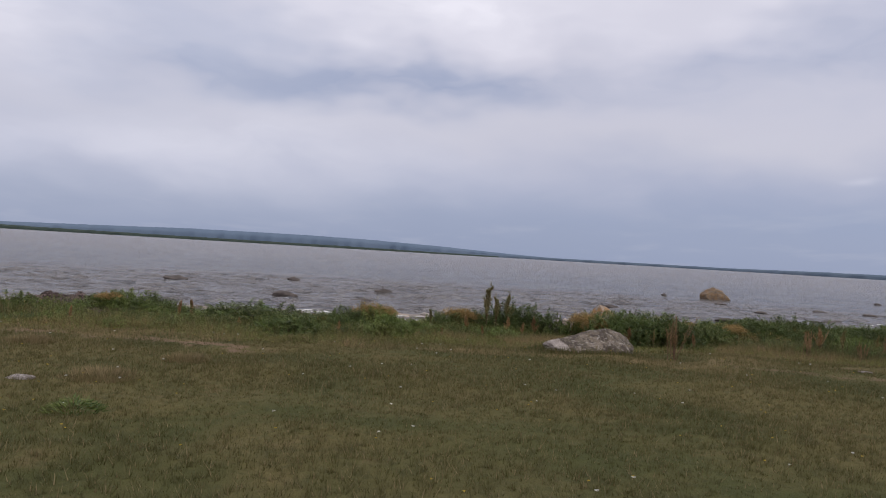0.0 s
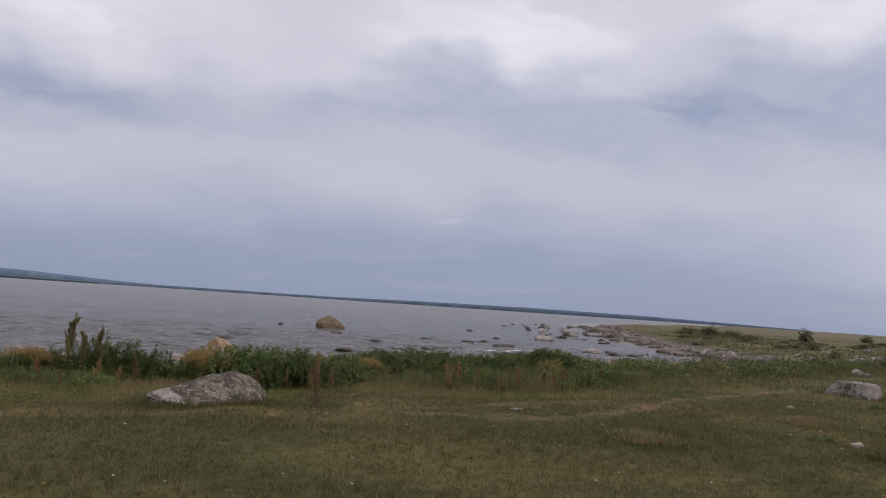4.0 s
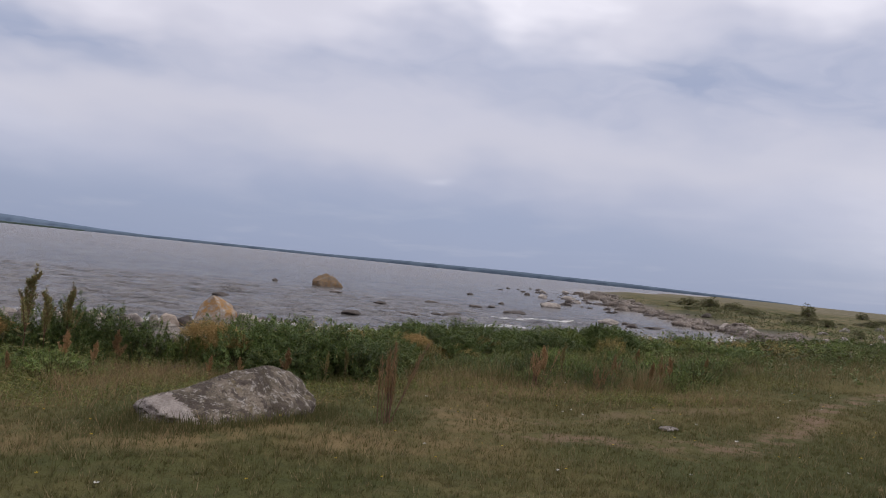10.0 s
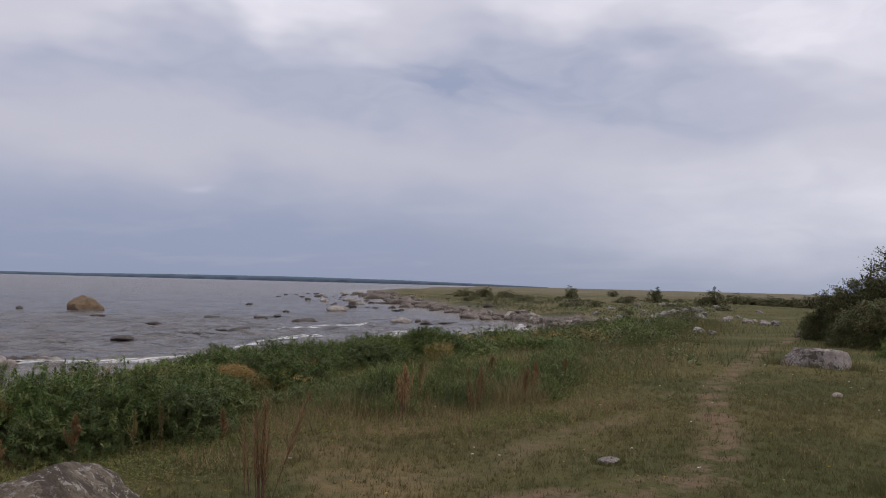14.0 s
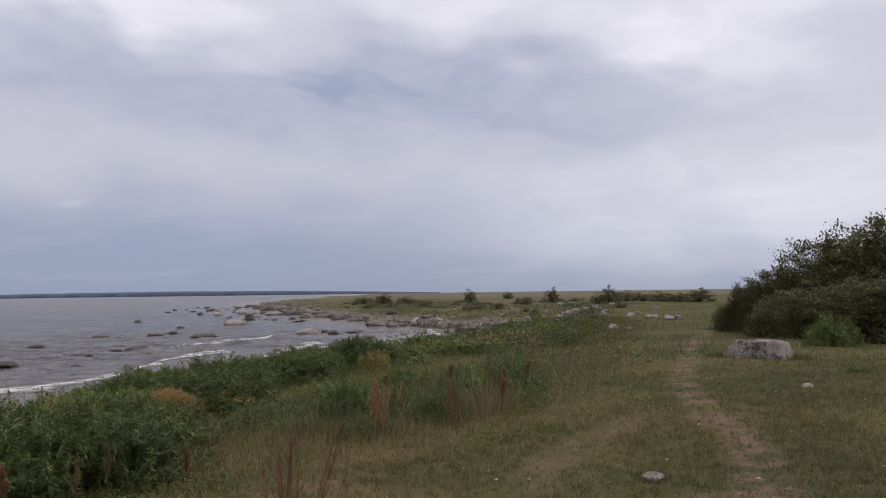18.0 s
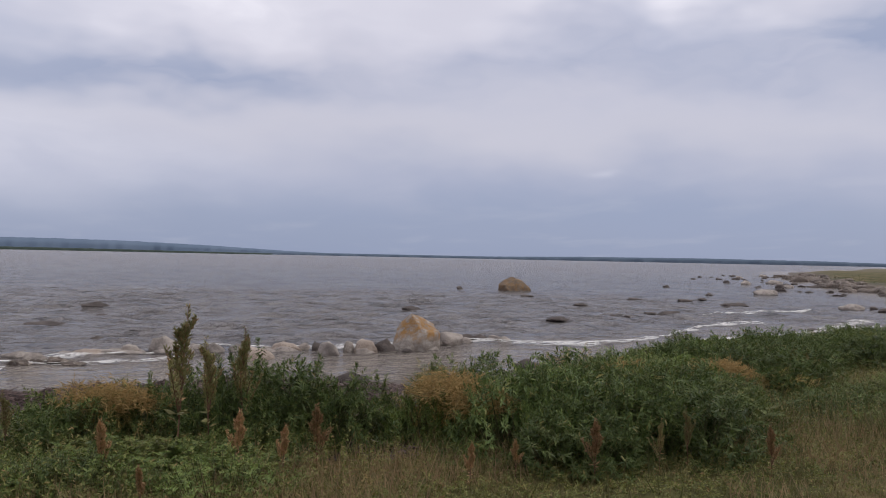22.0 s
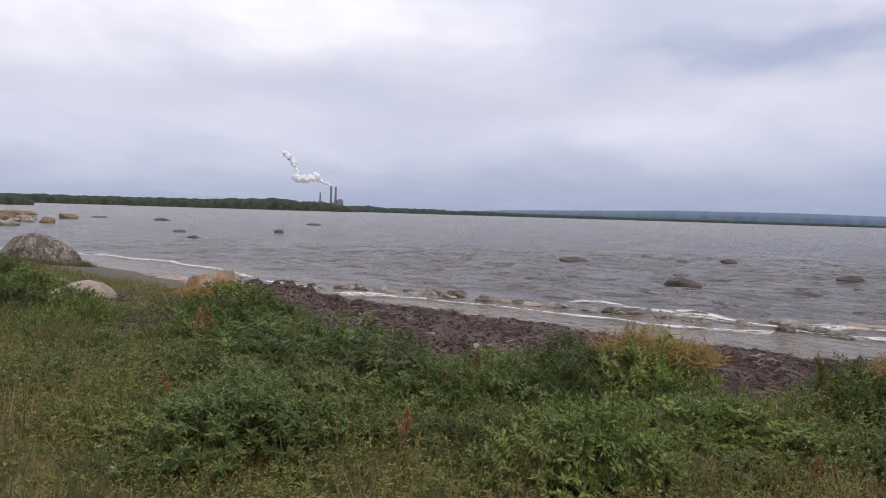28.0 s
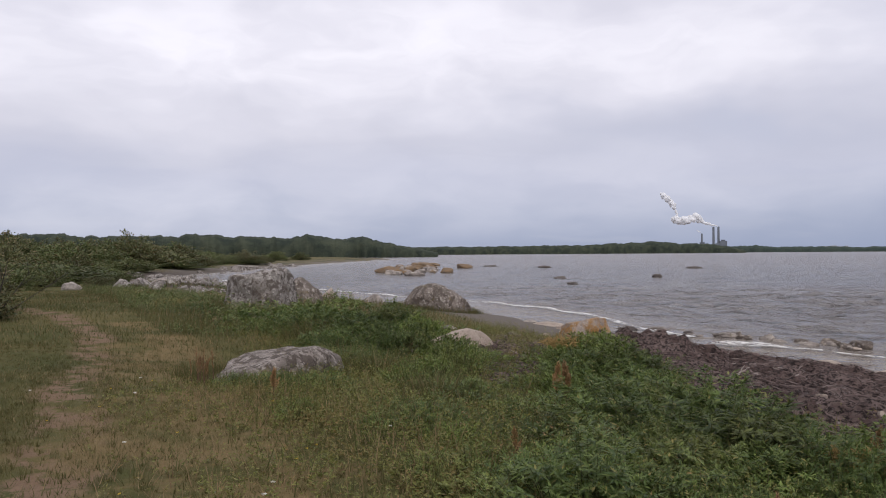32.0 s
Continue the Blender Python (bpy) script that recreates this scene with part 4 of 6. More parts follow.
v = np.stack([np.stack([bx - np.sin(ang) * wide / 2, by + np.cos(ang) * wide / 2, bz - 0.008], 1), np.stack([bx + np.sin(ang) * wide / 2, by - np.cos(ang) * wide / 2, bz - 0.008], 1), np.stack([bx + reach * np.cos(ang), by + reach * np.sin(ang), bz + tall], 1)], 1).reshape(-1, 3)
tagged(new("turf", mesh_of("turf", v, np.arange(len(v)).reshape(-1, 3), TURF)), "short grazed turf, green with straw-coloured blades", "grass", kind="stuff")

fringe = [(2.62, 13.1, 0.95, 0.5, 29, 0.13), (2.5, 12.95, 0.95, 0.46, 29, 0.08), (17.6, 14.42, 0.75, 0.45, -82, 0.14), (-8.75, 14.1, 1.0, 0.6, 112, 0.2), (-10.75, 17.75, 0.6, 0.38, 55, 0.12), (-20.6, 17.15, 1.2, 1.0, 70, 0.35), (-24.2, 24.5, 1.3, 0.9, 50, 0.25), (6.75, 12.28, 0.16, 0.11, 20, 0.05)]
fx, fy, fh = [], [], []
for cx, cy, ra, rb, turn, hh in fringe:
    n = int(2600 * ra)
    a, k = r.uniform(0, 6.283, n), 0.95 + np.abs(r.normal(0, 0.18, n))
    ux, uy, c, s1 = ra * k * np.cos(a), rb * k * np.sin(a), math.cos(radians(turn)), math.sin(radians(turn))
    fx.append(cx + ux * c - uy * s1), fy.append(cy + ux * s1 + uy * c), fh.append(hh * r.uniform(0.3, 1.0, n))
fx, fy, fh = np.concatenate(fx), np.concatenate(fy), np.concatenate(fh)
v, f = blades(fx, fy, height(fx, fy), fh, r.uniform(0.005, 0.01, len(fx)), r, 0.7)
tagged(new("fringe_grass", mesh_of("fringe_grass", v, f, TALL)), "longer grass left uncropped round the boulders", "grass", kind="stuff")

x, y, z = scatter(120000, -13, 12, 11, 16, lambda x, y: mask_along(DRY, x, y, 0.7) * (waves(x, y, 41, 2.0, 3) > -0.1) * (y < along(FRONT, x) + 0.8) * open_spot(x, y), r)
v, f = blades(x, y, z, r.uniform(0.015, 0.06, len(x)), r.uniform(0.004, 0.008, len(x)), r, 1.3)
tagged(new("dry_turf", mesh_of("dry_turf", v, f, STRAW)), "bleached dry grass on worn strips of turf", "grass", kind="stuff")

x, y, z = scatter(5000, -8, 19, 3.4, 16, lambda x, y: (y < along(FRONT, x) + 0.5) * (waves(x, y, 13, 0.8, 3) > 0.2), r)
v, f = blades(x, y, z, r.uniform(0.06, 0.16, len(x)), r.uniform(0.004, 0.007, len(x)), r, 0.8)
tagged(new("straw_grass", mesh_of("straw_grass", v, f, STRAW)), "thin straw-coloured grass stalks standing in the turf", "grass", kind="stuff")

x, y, z = scatter(230000, -22, 46, 12.5, 36, lambda x, y: belt_in(x, y, 0.8) * np.where(x > 5, 1.0, 0.9) * open_spot(x, y), r)
v, f = blades(x, y, z, r.uniform(0.08, 0.3, len(x)) * np.clip(1 + 0.35 * waves(x, y, 14, 0.9, 2), 0.4, 1.6) * np.where(x > 6, 0.85, 1.0), r.uniform(0.005, 0.011, len(x)), r, 0.7)
tagged(new("tall_grass", mesh_of("tall_grass", v, f, TALL)), "rough tall grass along the bank, green and straw", "grass", kind="stuff")

x, y, z = scatter(130000, 16, 95, 8, 90, lambda x, y: smooth01(inland(x, y), 3.5, 6) * (waves(x, y, 16, 0.25, 3) > -0.35) * np.clip(1.3 - x / 70, 0.3, 1), r)
v, f = blades(x, y, z, r.uniform(0.06, 0.26, len(x)), r.uniform(0.01, 0.024, len(x)), r, 0.9)
tagged(new("tussock_grass", mesh_of("tussock_grass", v, f, TALL)), "coarse tussocky grass on the far meadow", "grass", kind="stuff")

x, y, z = scatter(40000, -95, -13, 13.6, 40, lambda x, y: smooth01(inland(x, y), 2.5, 4) * smooth01(y, 13.5, 15) * (1 - worn(x, y)) * (waves(x, y, 17, 0.3, 3) > -0.2), r)
v, f = blades(x, y, z, r.uniform(0.08, 0.3, len(x)), r.uniform(0.01, 0.025, len(x)), r, 0.8)
tagged(new("cove_grass", mesh_of("cove_grass", v, f, TALL)), "coarse grass round the cove", "grass", kind="stuff")

x, y, z = scatter(58000, -16, 14, 12.5, 22, lambda x, y: belt_in(x, y) * np.where(x < 3, 0.75, 0.35) * open_spot(x, y), r)
v, f = herbs(x, y, z, r.uniform(0.07, 0.26, len(x)) * np.clip(1 + 0.9 * waves(x, y, 15, 1.5, 2), 0.2, 2.4) * np.clip(0.45 + 0.45 * (y - along(FRONT, x)), 0.4, 1.0) * np.where(x < -7, 0.85, 1.0), 12, 0.032, r, slim=0.16)
tagged(new("weeds", mesh_of("weeds", v, f, BANK)), "dense leafy olive-green weeds on the bank", "weeds", kind="stuff")

x, y, z = scatter(13000, -13, 17, 12, 22, lambda x, y: smooth01(y - along(FRONT, x), -0.7, 0.2) * smooth01(along(EDGE, x) - y, 0, 0.4) * (waves(x, y, 18, 0.9, 3) > -0.1) * np.where(x > 4.5, 1.0, 0.55) * smooth01(along(FRONT, x) + 2.6 - y, 0, 1.0) * open_spot(x, y), r)
v, f = blades(x, y, z, r.uniform(0.12, 0.42, len(x)) * np.where(x > 5, 1.15, 0.8), r.uniform(0.004, 0.008, len(x)), r, 0.5)
tagged(new("seeding_grass", mesh_of("seeding_grass", v, f, STRAW)), "thin brown grass stalks in seed along the bank", "grass", kind="stuff")

x, y, z = scatter(26000, 15, 100, 10, 95, lambda x, y: smooth01(inland(x, y), 3.0, 5.0) * (waves(x, y, 19, 0.22, 3) > 0.02) * np.clip(1.5 - x / 75, 0.25, 1) * smooth01(y - 15 - 0.42 * (x - 15), 0, 2), r)
v, f = herbs(x, y, z, r.uniform(0.1, 0.45, len(x)), 9, 0.11, r, 0.1, 0.35)
tagged(new("rough_herbs", mesh_of("rough_herbs", v, f, OLIVE)), "rough olive herbs scattered over the far meadow", "weeds", kind="stuff")

x, y, z = scatter(30000, 15, 110, 12, 110, lambda x, y: smooth01(inland(x, y), 2.0, 4.0) * (waves(x, y, 22, 0.3, 3) > 0.3) * np.clip(1.5 - x / 90, 0.3, 1) * smooth01(y - 16 - 0.42 * (x - 15), 0, 2), r)
v, f = herbs(x, y, z, r.uniform(0.2, 0.75, len(x)), 9, 0.13, r, 0.1, 0.35)
tagged(new("dark_herbs", mesh_of("dark_herbs", v, f, THORN)), "patches of dark green herbs over the far meadow", "weeds", kind="stuff")

x, y, z = scatter(16000, -110, -14, 14, 60, lambda x, y: smooth01(inland(x, y), 3.4, 5.0) * (waves(x, y, 20, 0.3, 3) > 0.0) * smooth01(y, 14.2, 15.5), r)
v, f = herbs(x, y, z, r.uniform(0.12, 0.5, len(x)), 9, 0.12, r, 0.1, 0.35)
tagged(new("cove_herbs", mesh_of("cove_herbs", v, f, OLIVE)), "rough olive herbs on the banks of the cove", "weeds", kind="stuff")


x, y, z = scatter(60000, -9, 10, 11.6, 16.6, lambda x, y: (1 - worn(x, y)) * smooth01(y - along(FRONT, x), -1.6, -0.4) * smooth01(along(FRONT, x) + 1.6 - y, 0, 0.8) * np.clip(0.55 + 0.6 * waves(x, y, 44, 1.7, 3), 0.05, 1) * open_spot(x, y), r)
v, f = herbs(x, y, z, r.uniform(0.03, 0.13, len(x)) * np.clip(1 + 0.5 * waves(x, y, 45, 1.3, 2), 0.4, 1.7), 9, 0.026, r, 0.1, 0.3, 0.16)
tagged(new("front_herbs", mesh_of("front_herbs", v, f, BANK)), "low mixed herbs at the foot of the bank", "weeds", kind="stuff")
x, y, z = scatter(64000, -7, 10, 11.6, 17, lambda x, y: (1 - worn(x, y)) * np.where(x < -1.5, 0.3, 1.0) * smooth01(y - along(FRONT, x), -1.5, -0.3) * smooth01(along(FRONT, x) + 2.0 - y, 0, 1.0) * (waves(x, y, 46, 1.4, 3) > -0.15) * open_spot(x, y), r)
v, f = blades(x, y, z, r.uniform(0.05, 0.2, len(x)), r.uniform(0.004, 0.008, len(x)), r, 1.0)
tagged(new("withered_grass", mesh_of("withered_grass", v, f, WITHERED)), "withered red-brown grass at the foot of the bank", "grass", kind="stuff")


x, y, z = scatter(60000, -36, -11.5, 6, 15.4, lambda x, y: (1 - worn(x, y)) * np.clip(0.55 + 0.5 * waves(x, y, 47, 0.8, 3), 0.15, 1) * smooth01(inland(x, y), 4, 6), r)
v, f = blades(x, y, z, r.uniform(0.03, 0.11, len(x)), r.uniform(0.008, 0.018, len(x)), r, 1.0)
tagged(new("path_turf", mesh_of("path_turf", v, f, TALL)), "rough cropped grass beside the trodden path", "grass", kind="stuff")
x, y, z = scatter(9000, -40, -13.5, 13.2, 17.0, lambda x, y: smooth01(y - 13.9 + 0.25 * waves(x, y, 48, 0.9, 2), -0.2, 0.3) * smooth01(inland(x, y), 4.5, 6) * np.clip(0.5 + 0.8 * waves(x, y, 49, 0.9, 3), 0.05, 1) * open_spot(x, y), r)
v, f = herbs(x, y, z, r.uniform(0.1, 0.32, len(x)), 16, 0.05, r, 0.1, 0.2, 0.16)
tagged(new("rank_weeds", mesh_of("rank_weeds", v, f, OLIVE)), "rank olive weeds along the head of the cove", "weeds", kind="stuff")
x, y, z = scatter(5000, -34, -13.5, 13.6, 16.0, lambda x, y: (waves(x, y, 50, 1.0, 3) > 0.0) * smooth01(inland(x, y), 4.5, 6) * open_spot(x, y), r)
v, f = blades(x, y, z, r.uniform(0.15, 0.42, len(x)), r.uniform(0.01, 0.018, len(x)), r, 0.4)
tagged(new("rust_grass", mesh_of("rust_grass", v, f, TALL)), "tall olive-brown seeding grass at the head of the cove", "grass", kind="stuff")


def dome(q, count, radius, tall):
    """Shoot tips over a lumpy dome, and the ways in which the shoots point."""
    a, c = q.uniform(0, 6.283, count), q.uniform(-0.04, 1, count)
    sn = np.sqrt(np.clip(1 - c * c, 0, 1))
    ph = q.uniform(0, 6.283, 4)
    lump = 1 + 0.13 * np.sin(2 * a + ph[0]) + 0.09 * np.sin(5 * a + ph[1]) * sn + 0.1 * np.sin(7 * c + 3 * a + ph[2])
    k = lump * np.where(q.uniform(size=count) < 0.22, q.uniform(0.55, 0.85, count), q.uniform(0.88, 1.06, count))
    tip = np.stack([radius * k * sn * np.cos(a), radius * k * sn * np.sin(a), np.maximum(tall * k * c, 0.06)], 1)
    way = np.stack([0.8 * sn * np.cos(a), 0.8 * sn * np.sin(a), np.full(count, 0.62)], 1) + q.normal(0, 0.2, (count, 3))
    return tip, way / np.linalg.norm(way, axis=1)[:, None]


def clump_meshes(seed, radius, tall, count, per, length, slim=0.2, spire=0.2, flat=0.8):
    """Stems and leaves of a domed clump: each shoot ends in a cone of leaves, small and upright at its tip, long and drooping below."""
    q = np.random.default_rng(seed)
    tip, way = dome(q, count, radius, tall)
    u = q.uniform(0, 1, (count, per)) ** 0.8
    reach = spire * q.uniform(0.7, 1.3, (count, 1))
    base = tip[:, None, :] - way[:, None, :] * (reach * u)[..., None]
    b = q.uniform(0, 6.283, (count, per))
    e1 = np.cross(way, (0.31, 0.17, 0.93))
    e1 /= np.linalg.norm(e1, axis=1)[:, None] + 1e-9
    e2 = np.cross(way, e1)
    spread = e1[:, None, :] * np.cos(b)[..., None] + e2[:, None, :] * np.sin(b)[..., None]
    turn = spread * (0.35 + 0.8 * u)[..., None] + way[:, None, :] * (1.0 - 0.9 * u)[..., None] + np.array((0, 0, -0.45)) * (u ** 1.5)[..., None]
    ln = (length * q.uniform(0.7, 1.3, (count, per)) * (0.45 + 0.75 * u)).ravel()
    base = base.reshape(-1, 3)
    base[:, 2] = np.maximum(base[:, 2], 0.02)
    lv, lf = leaf_fan(base, turn.reshape(-1, 3), ln, ln * slim, q, flat)
    foot = tip[:, :2] * 0.55
    h = np.maximum(tip[:, 2] - 0.03, 0.05)
    sv, sf = stems(foot[:, 0], foot[:, 1], 0 * h, h, (tip[:, :2] - foot) / h[:, None], 0.004)
    return (sv, sf), (lv, lf)


CLUMPS = {}
for kind, leaf, args in (("mugwort", MUGWORT, (0.8, 0.78, 400, 42, 0.07, 0.12, 0.2)), ("nettle", HERB, (0.78, 0.62, 360, 34, 0.058, 0.18, 0.18)), ("yellow", YELLOWED, (0.55, 0.62, 220, 30, 0.06, 0.08, 0.2)),
                         ("thicket", MUGWORT, (0.92, 0.66, 460, 40, 0.064, 0.14, 0.19)), ("lowherb", HERB, (0.52, 0.4, 210, 28, 0.036, 0.16, 0.16)), ("lowgreen", MUGWORT, (0.52, 0.4, 210, 30, 0.042, 0.12, 0.16)),
                         ("far", MUGWORT, (0.9, 0.62, 200, 18, 0.1, 0.2, 0.25)), ("fargreen", HERB, (0.9, 0.56, 200, 18, 0.085, 0.18, 0.22)), ("faryellow", YELLOWED, (0.8, 0.6, 150, 18, 0.08, 0.12, 0.22))):
    CLUMPS[kind] = []
    for i in range(3):
        (sv, sf), (lv, lf) = clump_meshes(40 + i + 7 * len(kind), *args)
        CLUMPS[kind].append((mesh_of("stem", sv, sf, STEM), mesh_of("foliage", lv, lf, leaf)))
LABELS = {"mugwort": "dark green mugwort clump on the grassy bank", "nettle": "bright green nettle clump on the bank", "yellow": "yellowing dry plant clump on the bank", "thicket": "broad leafy dark green clump on the bank", "far": "dark green herb clump by the cove", "lowherb": "low fresh green herb clump on the bank", "lowgreen": "low dark green herb clump on the bank", "fargreen": "mid-green herb clump by the cove", "faryellow": "yellow-brown withered clump by the cove"}


def clump(x, y, kind, wide=1.0, tall=1.0):
    ob = new("herb_clump", None)
    st, fo = CLUMPS[kind][int(rng.integers(3))]
    tagged(child("stem", st, ob), kind="stuff")
    tagged(child("foliage", fo, ob), kind="stuff")
    ob.matrix_basis = pose(x, y, z_at(x, y) - 0.02, 0, 0, float(rng.uniform(0, 360))) @ Matrix.Diagonal((wide, wide * 0.9, tall, 1))
    return tagged(ob, LABELS[kind], "plant", "clumps along the bank")


NEAR_CLUMPS = [(1.8, 17.35, "mugwort", 1.0, 0.95), (1.35, 17.25, "mugwort", 0.75, 0.85), (0.8, 17.5, "thicket", 0.7, 0.8), (0.15, 17.6, "nettle", 0.75, 0.75), (0.5, 17.35, "yellow", 0.85, 0.95), (3.7, 16.6, "thicket", 0.9, 0.9), (4.5, 16.4, "mugwort", 1.1, 0.88), (4.1, 17.1, "mugwort", 1.0, 0.9),
               (3.1, 17.1, "yellow", 0.8, 1.0), (3.65, 17.9, "mugwort", 0.8, 0.85), (2.95, 17.0, "nettle", 0.5, 0.7), (5.2, 17.7, "mugwort", 1.0, 0.9), (6.6, 19.2, "nettle", 1.2, 0.9), (5.5, 19.6, "yellow", 1.0, 1.0), (-1.35, 16.95, "nettle", 0.9, 0.85), (5.3, 16.9, "thicket", 0.7, 0.7), (5.0, 16.2, "mugwort", 1.0, 0.75), (4.0, 16.1, "mugwort", 0.9, 0.65), (5.9, 17.0, "mugwort", 0.9, 0.7), (4.7, 17.1, "thicket", 1.0, 0.95), (6.3, 18.2, "thicket", 1.0, 0.8), (7.2, 18.6, "yellow", 0.9, 0.8), (8.0, 19.0, "mugwort", 1.1, 0.8), (2.3, 17.2, "mugwort", 0.8, 0.75), (0.2, 17.1, "mugwort", 0.7, 0.6), (-1.9, 16.8, "mugwort", 0.8, 0.6), (8.5, 15.5, "lowgreen", 0.9, 1.0), (9.4, 15.9, "lowgreen", 1.1, 1.2), (10.3, 16.3, "lowherb", 1.0, 1.2), (11.0, 16.0, "lowgreen", 1.2, 1.1), (9.8, 15.2, "lowherb", 0.8, 0.8), (12.1, 16.8, "lowgreen", 1.2, 1.3), (8.1, 16.6, "lowgreen", 1.1, 1.3), (13.0, 17.3, "lowherb", 1.3, 1.2), (7.4, 15.5, "lowherb", 0.7, 0.7)]
for q in NEAR_CLUMPS:
    clump(*q)
WEST_CLUMPS = [(-9.9, 16.3, "mugwort", 0.9, 0.75), (-8.9, 16.6, "nettle", 0.9, 0.8), (-7.9, 16.2, "lowherb", 1.1, 1.2), (-10.8, 15.7, "lowgreen", 1.2, 1.1), (-9.6, 15.5, "lowherb", 0.9, 0.9), (-7.2, 15.3, "lowherb", 1.0, 0.9), (-11.8, 17.6, "nettle", 1.0, 0.8), (-1.5, 17.2, "yellow", 0.85, 1.05), (-6.9, 17.5, "nettle", 1.3, 0.9), (-6.3, 17.3, "mugwort", 1.1, 0.62), (-7.4, 17.8, "nettle", 1.0, 0.85), (-6.0, 16.9, "thicket", 1.0, 0.55), (-7.8, 18.1, "nettle", 1.1, 0.7), (-4.2, 15.7, "mugwort", 1.0, 0.5), (-3.2, 15.4, "mugwort", 1.3, 0.6), (-3.9, 15.9, "mugwort", 1.2, 0.6), (-2.7, 14.9, "mugwort", 0.9, 0.45), (-2.4, 16.6, "nettle", 1.0, 0.5), (-4.9, 16.6, "nettle", 1.0, 0.5),
               (-9.0, 17.0, "nettle", 1.0, 0.4), (-12.5, 17.0, "mugwort", 1.3, 0.75), (-11.4, 16.2, "thicket", 1.2, 0.7), (-13.8, 16.4, "thicket", 1.3, 0.85), (-13.2, 17.8, "mugwort", 1.2, 0.8), (-9.6, 15.4, "mugwort", 0.9, 0.4), (-15.5, 16.2, "far", 1.4, 0.8), (-0.3, 15.9, "nettle", 0.7, 0.45), (-17.5, 17.5, "fargreen", 1.4, 0.7), (-14.5, 15.6, "fargreen", 1.0, 0.45), (-17, 15.7, "fargreen", 1.0, 0.4), (-19, 15.2, "far", 1.0, 0.4), (-22, 14.9, "faryellow", 0.9, 0.45), (-25.5, 14.9, "fargreen", 1.0, 0.4), (-29, 15, "faryellow", 0.9, 0.5), (-23, 20.5, "fargreen", 1.3, 0.5)]
for q in WEST_CLUMPS:
    clump(*q)
q = np.random.default_rng(78)
for k in range(58):
    x, y = q.uniform(-3.6, 1.2), q.uniform(13.9, 16.9)
    if y > float(along(FRONT, x)) + 0.1 - 0.3 * (x < -1.2):
        clump(x, y, (("lowherb", "nettle", "lowgreen", "lowgreen") if x > -1.4 else ("lowgreen", "mugwort", "lowgreen", "lowherb"))[int(q.integers(4))], q.uniform(0.6, 1.0), q.uniform(0.4, 0.68) * (0.65 if x > -0.4 else 1.0))
for k in range(66):
    x = q.uniform(-10, 2.6)
    lo, hi = float(along(FRONT, x)), float(along(EDGE, x))
    y = lo + (hi - lo) * q.uniform(0.15, 0.9)
    if float(open_spot(np.array([x]), np.array([y]))[0]) > 0.5:
        clump(x, y, ("lowherb", "lowgreen", "lowherb")[int(q.integers(3))], q.uniform(0.7, 1.3), q.uniform(0.45, 0.95) * (0.7 if x < -6 else 1.0))
q = np.random.default_rng(79)
for k in range(46):
    x, y = q.uniform(-8, -2.6), q.uniform(12.7, 14.6)
    if y > float(along(FRONT, x)) - 0.5 and float(open_spot(np.array([x]), np.array([y]))[0]) > 0.5 and float(worn(np.array([x]), np.array([y]))[0]) < 0.2:
        clump(x, y, ("lowherb", "lowgreen", "lowherb")[int(q.integers(3))], q.uniform(0.35, 0.85), q.uniform(0.25, 0.55))
q = np.random.default_rng(77)
for k in range(96):
    x = 6.6 + 34 * (k / 96) ** 1.35 + q.uniform(-0.4, 0.4)
    lo, hi = float(along(FRONT, x)), float(along(EDGE, x))
    d = q.uniform(0.22, 0.97)
    y = lo + (hi - lo) * d
    if d < 0.45:
        kinds = ("lowherb", "lowgreen", "lowgreen", "lowherb")
    else:
        kinds = ("mugwort", "thicket", "nettle", "mugwort", "yellow") if x < 15 else ("far", "fargreen", "faryellow", "fargreen", "far")
    clump(x, y, kinds[int(q.integers(len(kinds)))], q.uniform(0.7, 1.3), q.uniform(0.5, 0.95) * (1.0 if d > 0.45 else 1.15))
for k in range(46):
    x = q.uniform(6.3, 17)
    lo, hi = float(along(FRONT, x)), float(along(EDGE, x))
    clump(x, hi - q.uniform(0.3, 2.8), ("mugwort", "thicket", "nettle", "thicket")[int(q.integers(4))], q.uniform(0.8, 1.2), q.uniform(0.7, 1.0))


def tangle(x, y, lift, wide, tall, seed):
    """Withered climbing stalks matted over a clump's crown."""
    q = np.random.default_rng(seed)
    n = int(5600 * wide)
    a, e = q.uniform(0, 6.283, n), np.arccos(q.uniform(-0.1, 1, n))
    k = q.uniform(0.25, 1.0, n) ** 0.6 * (1 + 0.25 * np.sin(3 * a + seed))
    p = np.stack([wide * k * np.sin(e) * np.cos(a), wide * 0.8 * k * np.sin(e) * np.sin(a), tall * q.uniform(0.6, 1.1, n) * k * np.cos(e)], 1)
    way = q.normal(0, 1, (n, 3)) * (1, 1, 0.6)
    ln = q.uniform(0.03, 0.1, n)
    v, f = leaf_fan(p, way, ln, ln * 0.04 + 0.0016, q)
    ob = new("withered_tangle", mesh_of("withered_tangle", v, f, TANGLE))
    ob.matrix_basis = pose(x, y, z_at(x, y) + lift)
    return tagged(ob, "matted straw-yellow withered stalks draped on a green clump", "plant", "withered tangles", "stuff")


